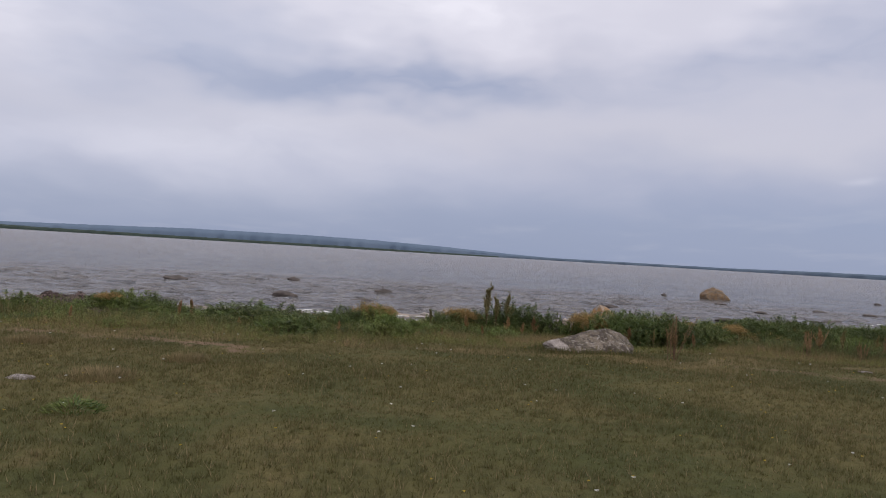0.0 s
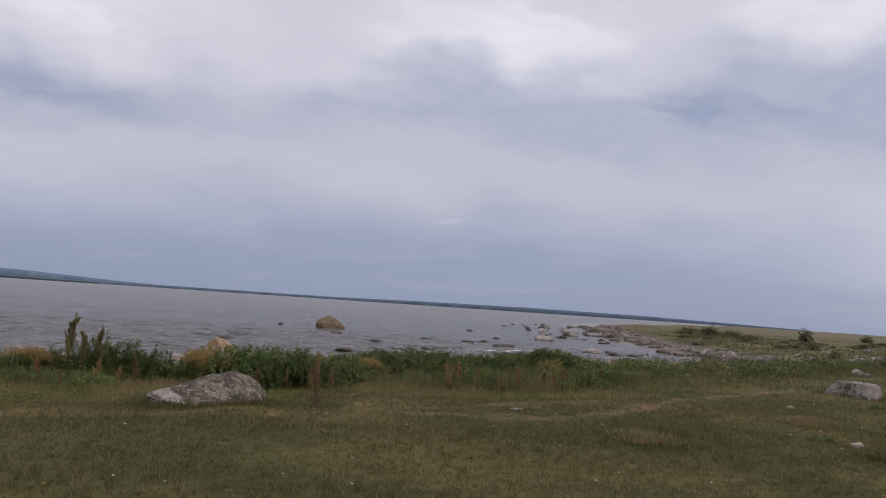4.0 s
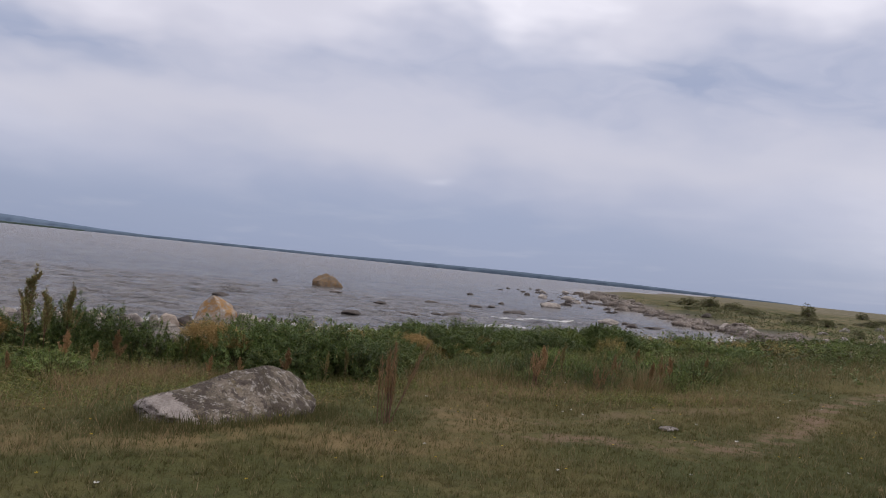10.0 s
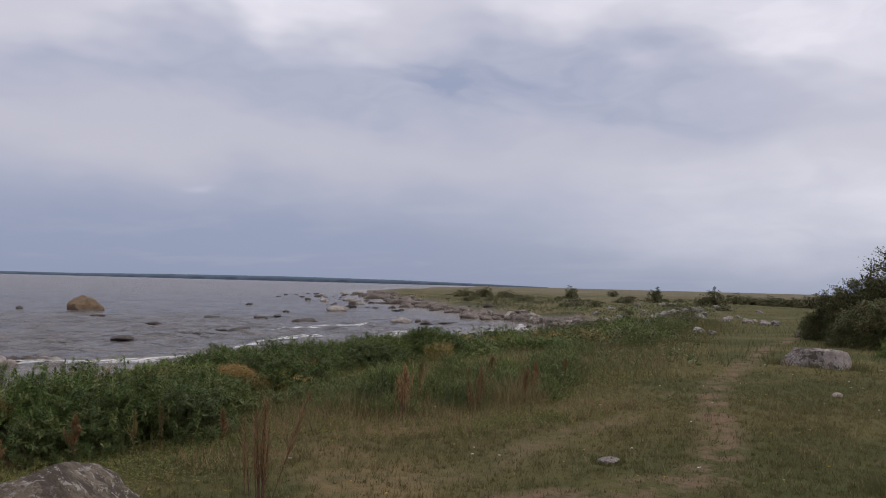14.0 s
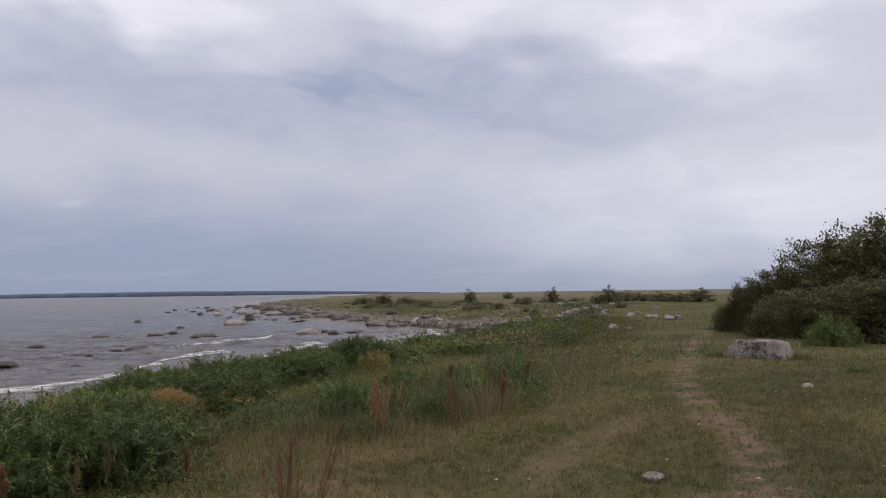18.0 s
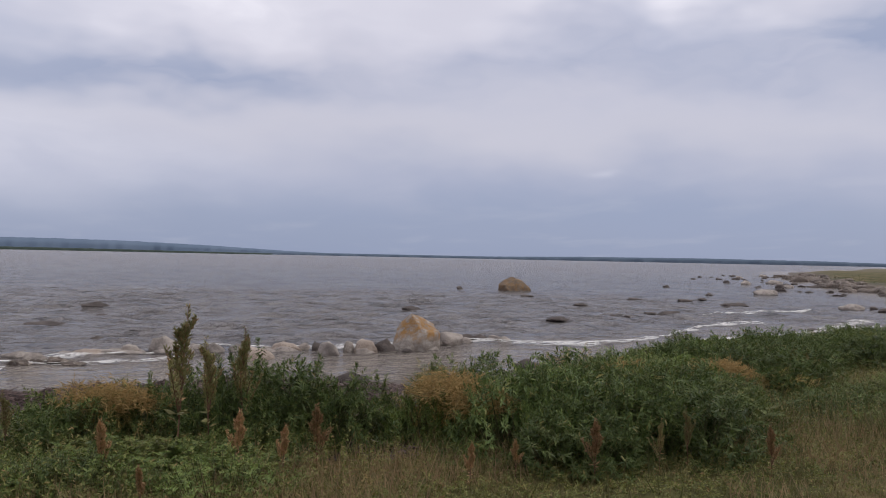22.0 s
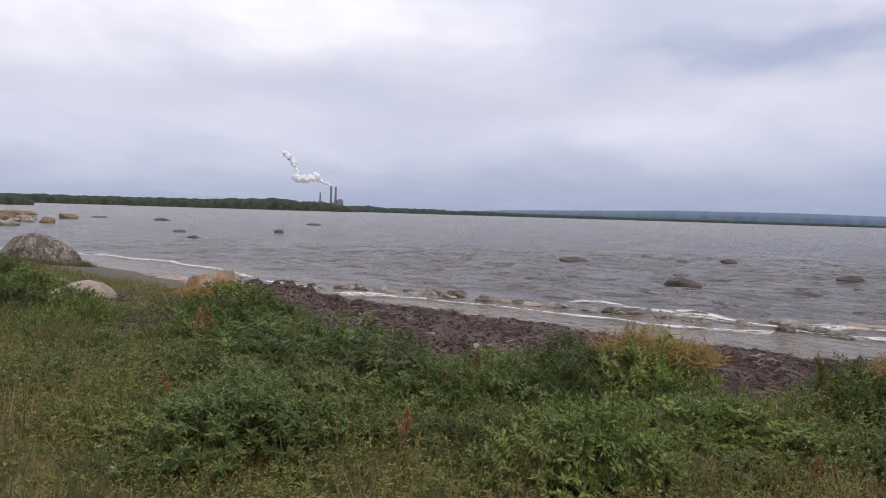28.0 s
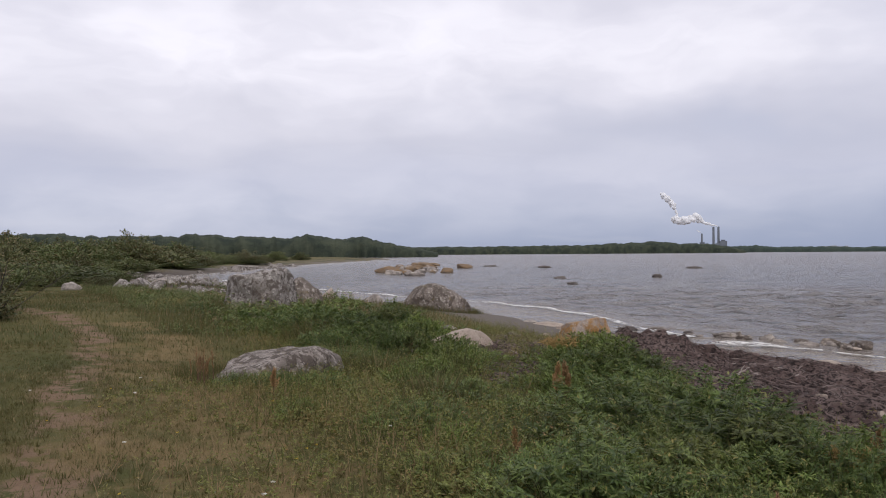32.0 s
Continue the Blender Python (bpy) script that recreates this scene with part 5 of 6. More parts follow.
for k, q in enumerate([(-1.45, 17.1, 0.36, 0.42, 0.2), (-1.15, 17.2, 0.34, 0.3, 0.18), (0.45, 17.3, 0.4, 0.34, 0.18), (0.7, 17.25, 0.36, 0.25, 0.16), (3.15, 16.9, 0.42, 0.36, 0.2), (3.35, 16.65, 0.3, 0.3, 0.2), (-7.3, 17.4, 0.38, 0.3, 0.1), (-2.3, 15.7, 0.2, 0.22, 0.08), (6.9, 18.4, 0.36, 0.4, 0.15), (5.9, 18.7, 0.36, 0.3, 0.15), (9.4, 20.2, 0.3, 0.4, 0.14)]):
    tangle(*q, 500 + k)


def dock_meshes(seed, tall, seed_len, seed_width, spread):
    """An upright dock: a stalk, side branches packed with seed, and a few long leaves."""
    q = np.random.default_rng(seed)
    n = 15
    px, py, pz = np.zeros(n), np.zeros(n), np.r_[0, tall * np.linspace(0.3, 0.82, n - 1)]
    h = np.r_[tall, tall * np.linspace(0.34, 0.1, n - 1) * q.uniform(0.7, 1.1, n - 1)]
    tilt = np.r_[[[0.05, 0.03]], q.normal(0, spread, (n - 1, 2))]
    px[1:], py[1:] = 0.05 * pz[1:], 0.03 * pz[1:]
    sv, sf = stems(px, py, pz, h, tilt, 0.006)
    vs, fs, m = [], [], 0
    for k in range(n):
        c = 190 if k == 0 else 100
        u = 1 - (1 - (0.5 if k == 0 else 0.2)) * q.uniform(0, 1, c) ** 0.8
        a = q.uniform(0, 6.283, c)
        puff = (0.05 if k == 0 else 0.034) * (1.04 - u) * q.uniform(0.2, 1, c)
        base = np.stack([px[k] + tilt[k, 0] * h[k] * u + puff * np.cos(a), py[k] + tilt[k, 1] * h[k] * u + puff * np.sin(a), pz[k] + h[k] * u], 1)
        v, f = leaf_fan(base, np.stack([np.cos(a), np.sin(a), q.uniform(0.5, 2.0, c)], 1), seed_len * q.uniform(0.6, 1.4, c), seed_width * q.uniform(0.7, 1.2, c), q)
        vs.append(v), fs.append(f + m)
        m += len(v)
    c = 14
    a = q.uniform(0, 6.283, c)
    v, f = leaf_fan(np.stack([0 * a, 0 * a, tall * q.uniform(0.05, 0.4, c)], 1), np.stack([np.cos(a), np.sin(a), q.uniform(-0.2, 0.7, c)], 1), tall * q.uniform(0.06, 0.13, c), tall * q.uniform(0.01, 0.018, c), q)
    vs.append(v), fs.append(f + m)
    return (sv, sf), (np.concatenate(vs), np.concatenate(fs))


DOCKS = {}
for kind, mat, tall in (("green", SEEDHEAD, 1.0), ("rust", RUST, 0.62)):
    (sv, sf), (hv, hf) = dock_meshes(len(kind), tall, 0.03, 0.006, 0.36 if kind == "green" else 0.22)
    DOCKS[kind] = (mesh_of("stalk", sv, sf, STALK), mesh_of("seed_head", hv, hf, mat))


def dock(x, y, kind, scale=1.0):
    ob = new("dock_plant", None)
    tagged(child("stalk", DOCKS[kind][0], ob), kind="stuff")
    tagged(child("seed_head", DOCKS[kind][1], ob), kind="stuff")
    ob.matrix_basis = pose(x, y, z_at(x, y), 0, 0, float(rng.uniform(0, 360))) @ Matrix.Diagonal((scale, scale, scale, 1))
    return tagged(ob, "tall green dock with dense seed heads" if kind == "green" else "dry rust-brown dock stalk in seed", "plant", "docks on the bank")


for q in [(1.03, 16.75, "green", 1.15), (1.27, 16.85, "green", 0.92), (1.5, 17.0, "green", 0.98), (1.45, 16.2, "rust", 0.75), (1.75, 16.1, "rust", 0.6), (2.0, 16.2, "rust", 0.8), (3.8, 15.5, "rust", 0.7), (0.6, 16.2, "rust", 0.7), (-0.15, 17.0, "green", 0.55),
          (-4.9, 15.6, "rust", 0.8), (-5.2, 15.7, "rust", 0.75), (-6.3, 13.4, "rust", 0.5), (-2.6, 16.4, "rust", 0.5), (7.7, 15.7, "rust", 0.9), (5.0, 15.2, "rust", 0.6), (8.4, 16.2, "green", 0.6), (10.5, 16.8, "rust", 0.8), (9.2, 15.1, "rust", 0.7), (9.6, 15.3, "rust", 0.6), (10.1, 15.6, "rust", 0.75), (11.3, 16.0, "rust", 0.7), (8.9, 15.8, "green", 0.5), (-3.6, 14.2, "rust", 0.4), (-1.8, 14.4, "rust", 0.45), (0.9, 15.4, "rust", 0.45), (2.9, 15.5, "rust", 0.5), (3.3, 15.7, "rust", 0.45), (0.1, 15.2, "rust", 0.35), (4.6, 15.6, "green", 0.45), (4.3, 15.5, "green", 0.4)]:
    dock(*q)


def dead_stalk(x, y, tall, seed):
    """A bare, many-branched reddish stalk."""
    q = np.random.default_rng(seed)
    n = 12
    px, py = q.normal(0, 0.05, n), q.normal(0, 0.05, n)
    h = tall * q.uniform(0.5, 1, n)
    tilt = q.normal(0, 0.07, (n, 2))
    tilt[0], tilt[1] = (0.5, 0.1), (0.3, -0.15)
    v1, f1 = stems(px, py, 0 * px, h, tilt, 0.006)
    m = 520
    k = q.integers(0, n, m)
    u = q.uniform(0.3, 1.0, m) ** 0.7
    bx, by, bz = px[k] + tilt[k, 0] * h[k] * u, py[k] + tilt[k, 1] * h[k] * u, h[k] * u
    v2, f2 = stems(bx, by, bz, q.uniform(0.03, 0.11, m) * tall * (1.3 - 0.6 * u), tilt[k] + q.normal(0, 0.42, (m, 2)), 0.0026)
    ob = new("dead_stalk", None)
    tagged(child("stalk", mesh_of("stalk", v1, f1, STALK), ob), kind="stuff")
    tagged(child("twig", mesh_of("twig", v2, f2, RUST), ob), kind="stuff")
    ob.matrix_basis = pose(x, y, z_at(x, y))
    return tagged(ob, "bare reddish-brown branching dead stalk in the grass", "plant", "docks on the bank")


dead_stalk(3.92, 12.92, 0.75, 1)
dead_stalk(7.3, 15.3, 0.6, 3)
dead_stalk(-7.9, 13.1, 0.4, 4)
dead_stalk(9.0, 15.7, 0.5, 5)
dead_stalk(10.2, 15.9, 0.45, 6)
dead_stalk(8.2, 15.1, 0.4, 7)

# ---- shrubs and trees ----


def shrub_meshes(seed, wide, tall, tips, per, leaf):
    """Limbs that fork from the ground, and boughs of flat leaf sprays in layers over an uneven crown."""
    q = np.random.default_rng(seed)
    a, c = q.uniform(0, 6.283, tips), q.uniform(-0.05, 1, tips)
    sn = np.sqrt(np.clip(1 - c * c, 0, 1))
    rad = np.where(q.uniform(size=tips) < 0.3, q.uniform(0.55, 0.85, tips), q.uniform(0.85, 1.08, tips))
    rad = rad * (1 + 0.14 * np.sin(3 * a + seed) + 0.12 * np.sin(6 * c + 2 * a + seed) + 0.07 * np.sin(9 * a + 5 * c))
    tip = np.stack([wide * rad * sn * np.cos(a), wide * rad * sn * np.sin(a), tall * np.maximum(0.06 + 0.94 * rad * c, 0.05)], 1)
    limbs = min(tips, 90)
    mid = tip[:limbs] * [0.35, 0.35, 0.5]
    sv1, sf1 = stems(0.1 * mid[:, 0], 0.1 * mid[:, 1], 0 * mid[:, 0], mid[:, 2], mid[:, :2] * 0.9 / mid[:, 2:], 0.04)
    d = tip[:limbs] - mid
    sv2, sf2 = stems(mid[:, 0], mid[:, 1], mid[:, 2], np.maximum(d[:, 2], 0.05), d[:, :2] / np.maximum(d[:, 2:], 0.05), 0.016)
    out = np.stack([np.cos(a) * sn, np.sin(a) * sn, 0.25 + 0.3 * c], 1)
    size = 0.085 * min(wide, 2.2)
    t = q.uniform(-1.1, 0.6, (tips, per, 1))
    base = (tip[:, None, :] + out[:, None, :] * t * size * 1.5 + q.normal(0, 1, (tips, per, 3)) * (size, size, size * 0.34)).reshape(-1, 3)
    base[:, 2] = np.maximum(base[:, 2], 0.05)
    way = q.normal(size=base.shape) * (1, 1, 0.5) + np.repeat(out, per, 0) * 0.8
    ln = leaf * q.uniform(0.6, 1.4, len(base))
    lv, lf = leaf_fan(base, way, ln, ln * 0.36, q, 0.7)
    return (np.concatenate([sv1, sv2]), np.concatenate([sf1, sf2 + len(sv1)])), (lv, lf)


SHRUBS = []
for i, (wd, tl, tips, per, leaf) in enumerate([(1.6, 2.5, 620, 56, 0.075), (1.7, 2.2, 620, 56, 0.075), (1.5, 1.6, 420, 44, 0.07), (1.5, 1.6, 140, 20, 0.14), (2.0, 1.9, 210, 25, 0.15), (2.0, 1.7, 210, 25, 0.14)]):
    (bv, bf), (lv, lf) = shrub_meshes(300 + i, wd, tl, tips, per, leaf)
    SHRUBS.append((mesh_of("branch", bv, bf, BARK), mesh_of("crown", lv, lf, OLIVE if i == 5 else THORN)))


def shrub(x, y, which, wide=1.0, tall=1.0, label="dense dark green thorn shrub on the meadow", group="shrubs"):
    ob = new("shrub", None)
    tagged(child("branch", SHRUBS[which][0], ob), kind="stuff")
    tagged(child("crown", SHRUBS[which][1], ob), kind="stuff")
    ob.matrix_basis = pose(x, y, z_at(x, y) - 0.03, 0, 0, float(rng.uniform(0, 360))) @ Matrix.Diagonal((wide, wide, tall, 1))
    return tagged(ob, label, "shrub", group)


for k, (az, dist, wd, top) in enumerate([(72.4, 29.5, 0.5, 1.1), (73.4, 28.4, 0.6, 1.75), (74.5, 28, 0.8, 2.1), (75.6, 27.7, 0.9, 2.3), (76.8, 27.3, 1.0, 2.65), (78.4, 27, 1.3, 3.0), (80.3, 26.8, 1.5, 3.3), (82.3, 26.5, 1.6, 3.55), (84.7, 26, 1.7, 3.7), (87.3, 26, 1.8, 3.8), (74.8, 26, 0.6, 1.1), (76.3, 24.8, 0.9, 1.4), (78.1, 24, 1.0, 1.6), (80, 23.6, 1.0, 1.6), (82, 23.3, 1.1, 1.8), (84.5, 23, 1.3, 2.0)]):
    a = radians(az)
    shrub(1.3 + dist * math.sin(a), 9.75 + dist * math.cos(a), k % 2, wd / 1.62, (0.78 if az < 78 else 0.87) * top / (2.5, 2.2)[k % 2], label="tall dark blackthorn shrub of a thicket by the path", group="thicket")
for az, dist, wd, tl in [(48.9, 118, 1.3, 0.9), (55.3, 116, 0.9, 1.1), (61.2, 110, 0.9, 0.9), (64.6, 92, 0.8, 0.9), (65.4, 93, 0.9, 1.0), (66.5, 120, 1.2, 0.9), (67.6, 118, 1.4, 0.9), (68.8, 115, 1.5, 1.0), (70.0, 110, 1.5, 0.9), (71.4, 105, 1.5, 0.9), (47.5, 125, 1.4, 0.6), (50.5, 115, 1.3, 0.6), (58, 180, 1.0, 0.9), (59.4, 98, 0.6, 0.5), (52, 95, 0.9, 0.4)]:
    a = radians(az)
    shrub(1.4 + dist * math.sin(a), 10.4 + dist * math.cos(a), 3, wd * 0.8, tl * (0.8 + 0.6 * ((az * 3.3) % 1)), "low dark shrub on the far meadow", "far shrubs")
q = np.random.default_rng(55)
for k in range(70):
    az, dist = radians(q.uniform(46, 73)), q.uniform(34, 150)
    x, y = 1.4 + dist * math.sin(az), 10.4 + dist * math.cos(az)
    if float(inland(np.array([x]), np.array([y]))[0]) > 3.5 and y > 17 + 0.42 * (x - 15):
        shrub(x, y, 3, q.uniform(0.25, 0.7), q.uniform(0.12, 0.4), "low dark shrub on the far meadow", "far shrubs")
clump(22.0, 13.9, "nettle", 0.9, 1.2)
q = np.random.default_rng(5)
for k in range(150):
    az, dist = radians(q.uniform(-97, -72)), q.uniform(95, 240)
    x, y = 0.6 + dist * math.sin(az), 11.4 + dist * math.cos(az)
    if float(inland(np.array([x]), np.array([y]))[0]) > 6:
        shrub(x, y, 4 + int(q.uniform() < 0.72), q.uniform(1.1, 2.3), q.uniform(0.5, 1.25) * (0.7 + dist / 260) * (1.25 if az < -1.4 else 0.75), "dark green shrub on the cove's far side", "cove shrubs")
q = np.random.default_rng(66)
for k in range(22):
    az, dist = radians(q.uniform(-93, -81.5)), q.uniform(104, 128)
    shrub(0.6 + dist * math.sin(az), 11.4 + dist * math.cos(az), 4 + int(q.uniform() < 0.3), q.uniform(1.2, 2.0), q.uniform(1.35, 2.1) * (1.0 if az < -1.45 else 0.75), "tall dark green bush behind the cove", "cove shrubs")
q = np.random.default_rng(6)
for k in range(70):
    az, dist = radians(q.uniform(-99, -70)), q.uniform(48, 120)
    x, y = 0.6 + dist * math.sin(az), 11.4 + dist * math.cos(az)
    if float(inland(np.array([x]), np.array([y]))[0]) > 5:
        shrub(x, y, 5, q.uniform(0.8, 1.9), q.uniform(0.2, 0.5) * (1.3 if az < -1.45 else 0.9), "low olive shrub on the slope by the cove", "cove shrubs")
for q in [(-50, 17, 5, 0.5, 0.35), (-58, 14, 5, 0.8, 0.5), (-66, 17, 5, 0.7, 0.5), (-17.5, 9.6, 2, 0.9, 0.95), (-21, 9.4, 2, 1.1, 1.2), (-25, 9.2, 1, 0.9, 0.8), (-31, 9.6, 2, 1.0, 0.8), (-38, 11.0, 5, 0.6, 0.5), (-46, 12.4, 5, 0.7, 0.55), (-41, 14.8, 2, 0.5, 0.35), (-76, 16, 4, 0.8, 0.8), (-70, 12, 4, 1.0, 0.9)]:
    shrub(*q, label="straggly dark shrub beside the trodden path", group="path shrubs")

# ---- wrack and foam on the shore ----


def wrack_height(x, y):
    s = inland(x, y)
    m = smooth01(s, -0.3, 0.9) * smooth01(s, 9.2, 7.6) * smooth01(x, -16, -12) * smooth01(x, 5.5, 2.5)
    m = m * np.clip(0.8 + 0.5 * waves(x, y, 30, 0.8, 2), 0.1, 1.2)
    p = np.stack([x.ravel(), y.ravel()], 1)
    fold = np.array([noise.ridged_multi_fractal((a * 0.75, b * 1.5, 3.0), 0.8, 2.1, 5, 0.9, 2.0) for a, b in p]).reshape(x.shape)
    clod = np.array([noise.turbulence((a * 4.5, b * 6.0, 7.0), 3, False) for a, b in p]).reshape(x.shape)
    heap = 0.28 * np.exp(-((x + 10.4) ** 2 / 1.4 + (y - 21.6) ** 2 / 0.7))
    return height(x, y) - 0.05 + m * (0.0 + 0.155 * fold + 0.12 * clod + heap)


wr_me, _ = sheet("wrack", np.arange(-17, 6, 0.07), np.arange(16, 25.8, 0.07), wrack_height, WRACK)
tagged(new("seaweed_wrack", wr_me), "thick bank of dried purple-brown seaweed on the beach", "seaweed", kind="stuff")
r = np.random.default_rng(9)
x, y, z = scatter(26000, -15, 4.5, 16.5, 25, lambda x, y: smooth01(inland(x, y), 0.2, 1.0) * smooth01(inland(x, y), 9, 7.6) * smooth01(x, 5, 2.5), r)
z = wrack_height(x, y)
a = r.uniform(0, 6.283, len(x))
v, f = leaf_fan(np.stack([x, y, z], 1), np.stack([np.cos(a), np.sin(a), r.normal(0.05, 0.2, len(x))], 1), r.uniform(0.06, 0.26, len(x)), r.uniform(0.003, 0.01, len(x)), r)
tagged(new("seaweed_strands", mesh_of("seaweed_strands", v, f, WRACK_BIT)), "loose dry strands of seaweed on the wrack", "seaweed", kind="stuff")


def foam_strip(line, width, seed):
    """A ragged band of foam lying on the water."""
    q = np.random.default_rng(seed)
    pts = np.array(line, float)
    seg = np.r_[0, np.cumsum(np.hypot(*np.diff(pts, axis=0).T))]
    t = np.arange(0, seg[-1], 0.12)
    cx, cy = np.interp(t, seg, pts[:, 0]), np.interp(t, seg, pts[:, 1])
    cy = cy + 0.3 * waves(t, 0 * t, seed, 0.5, 4)
    wd = 2.2 * width * np.clip(0.5 + 0.6 * waves(t, 0 * t, seed + 1, 0.7, 3), 0.08, 1.4)
    rows = np.linspace(-1, 1, 7)
    px = cx[:, None] + 0 * rows
    py = cy[:, None] + wd[:, None] * rows
    v = np.stack([px, py, sea_height(px, py) + 0.02 + 0.03 * (1 - rows ** 2)], -1).reshape(-1, 3)
    i = np.arange(len(t) * 7).reshape(len(t), 7)
    f = np.stack([i[:-1, :-1], i[1:, :-1], i[1:, 1:], i[:-1, 1:]], -1).reshape(-1, 4)
    me = mesh_of("foam", v, f, FOAM, True)
    give(me, "thick", np.tile(1 - rows ** 2, len(t)))
    return tagged(new("foam_strip", me), "ragged strip of white sea foam on the shallows", "foam", "foam on the shallows", "stuff")


foam_strip([(-30, 30), (-22, 29.2), (-17, 27.6), (-14, 26.6)], 0.16, 1)
foam_strip([(-13, 26.3), (-9, 26.9), (-6, 26.5), (-2.5, 26.8)], 0.3, 2)
foam_strip([(-8, 29.6), (-4.5, 29.4), (-2, 28.4), (1, 28.6)], 0.3, 3)
foam_strip([(-2.5, 28.6), (0, 29.8), (2.4, 30.4), (5.4, 30.0), (6.8, 31.2)], 0.35, 4)
foam_strip([(8, 31.4), (11, 30.3), (14.5, 32.0), (19, 35.5), (22, 36.5)], 0.4, 5)
foam_strip([(15, 30.6), (20, 32.2), (25, 35.6), (28, 37.5)], 0.4, 6)
foam_strip([(24, 34.4), (30, 35.2), (36, 36.5), (40, 40)], 0.35, 7)
foam_strip([(22, 40.5), (26, 42.5), (30, 43.4)], 0.35, 8)
foam_strip([(-84, 26.5), (-60, 27), (-41, 28), (-30, 29.6)], 0.2, 9)

# ---- flowers and litter in the turf ----


def flowers(count, seed, mat, name, label, size, tall):
    q = np.random.default_rng(seed)
    x, y, z = scatter(count, -8, 20, 3, 15.5, lambda x, y: smooth01(inland(x, y), 9, 11), q)
    n = len(x)
    vs, fs = [], []
    for k in range(6):
        a = 1.047 * k + q.uniform(0, 1, n)
        up = z + tall * (0.6 + 0.6 * (np.arange(n) % 7) / 7)
        v, f = leaf_fan(np.stack([x, y, up], 1), np.stack([np.cos(a), np.sin(a), np.full(n, 0.35)], 1), size * q.uniform(0.7, 1.3, n), np.full(n, size * 0.4), q)
        vs.append(v), fs.append(f + 4 * n * k)
    return tagged(new(name, mesh_of(name, np.concatenate(vs), np.concatenate(fs), mat)), label, "flowers", kind="stuff")


flowers(190, 61, PETAL, "clover_flowers", "scattered white clover flowers in the turf", 0.016, 0.08)
flowers(420, 62, YPETAL, "yellow_flowers", "scattered tiny yellow flowers in the turf", 0.012, 0.06)

# ---- far shores ----


def polar(az, dist):
    return np.sin(np.radians(az)) * dist, 11 + np.cos(np.radians(az)) * dist


def ridge(name, az0, az1, dist, tops, mat, label, rough, step=0.05, depth=60.0, seed=1, bank_h=0.0):
    """A wooded ridge along a far coast: tops gives (azimuth, degrees of elevation); a domed strip with a ragged crest."""
    az = np.arange(az0, az1 + step / 2, step)
    el = np.interp(az, [t[0] for t in tops], [t[1] for t in tops])
    crest = (dist + 30) * np.tan(np.radians(el)) + 2.2
    jag = 1 + rough * (waves(az, 0 * az, seed, 5.0 * dist / 1700, 3) + 0.5 * waves(az, 0 * az, seed + 40, 9.0, 3))
    rows = [(0.0, -0.2), (0.01, 0.55), (0.12, 0.85), (0.5, 1.0), (1.0, 0.9), (1.4, -0.2)]
    v = []
    for k, (d, hgt) in enumerate(rows):
        px, py = polar(az, dist + depth * d + depth * 0.12 * waves(az, 0 * az, seed, 3.0, 2))
        v.append(np.stack([px, py, SEA + np.maximum(crest * hgt * (jag if hgt > 0 else 1), -3)], -1))
    v = np.stack(v)
    m = len(az)
    i = np.arange(len(rows) * m).reshape(len(rows), m)
    f = np.stack([i[:-1, :-1], i[:-1, 1:], i[1:, 1:], i[1:, :-1]], -1).reshape(-1, 4)
    return tagged(new(name, mesh_of(name, v.reshape(-1, 3), f, mat, True)), label, "hills", kind="structure")


ridge("backdrop_hills", -34, 14, 4300, [(-34, 0.2), (-30, 0.42), (-24, 0.58), (-18, 0.74), (-10, 0.78), (-5, 0.7), (0, 0.52), (5, 0.26), (9, 0.12), (14, 0.05)], HILL_FAR, "long hills beyond the bay, painted blue for haze", 0.02, 0.1, 200, 2)
ridge("backdrop_shore", -20, 53, 4000, [(-20, 0.05), (0, 0.12), (6, 0.16), (20, 0.16), (26, 0.26), (34, 0.32), (42, 0.27), (48, 0.15), (53, 0.02)], STRIP_FAR, "thin strip of far shore, painted blue-grey for haze", 0.03, 0.1, 200, 3)
ridge("backdrop_woods", -48, 4, 3000, [(-48, 0.4), (-42, 0.38), (-40.4, 0.42), (-39.8, 0.44), (-38.9, 0.33), (-36, 0.33), (-34.4, 0.3), (-33.6, 0.24), (-32.7, 0.3), (-28, 0.2), (-20, 0.17), (-8, 0.14), (4, 0.05)], WOOD_FAR, "dark forested far shore", 0.08, 0.05, 120, 4)
ridge("backdrop_coast", -72, -40.5, 1700, [(-72, 0.7), (-66, 0.5), (-58, 0.52), (-52, 0.56), (-50.5, 0.6), (-48.9, 0.7), (-46.1, 0.77), (-44.8, 0.6), (-43.7, 0.63), (-42.7, 0.54), (-41.6, 0.38), (-40.5, 0.1)], WOOD_MID, "dark wooded coast across the bay", 0.07, 0.05, 100, 5)
ridge("backdrop_grove", -104, -62, 520, [(-104, 1.4), (-90, 1.45), (-84, 1.3), (-78, 1.4), (-74, 1.3), (-71, 1.3), (-69.5, 1.2), (-67.6, 1.3), (-66.2, 0.95), (-64.5, 0.6), (-62, 0.1)], WOOD_MID, "rounded wooded hills behind the cove", 0.1, 0.04, 60, 6)
ridge("backdrop_east", 76, 130, 1400, [(76, -0.1), (84, 0.1), (100, 0.4), (130, 0.4)], WOOD_FAR, "low woods far inland", 0.2, 0.1, 80, 7)

# ---- power station across the bay ----


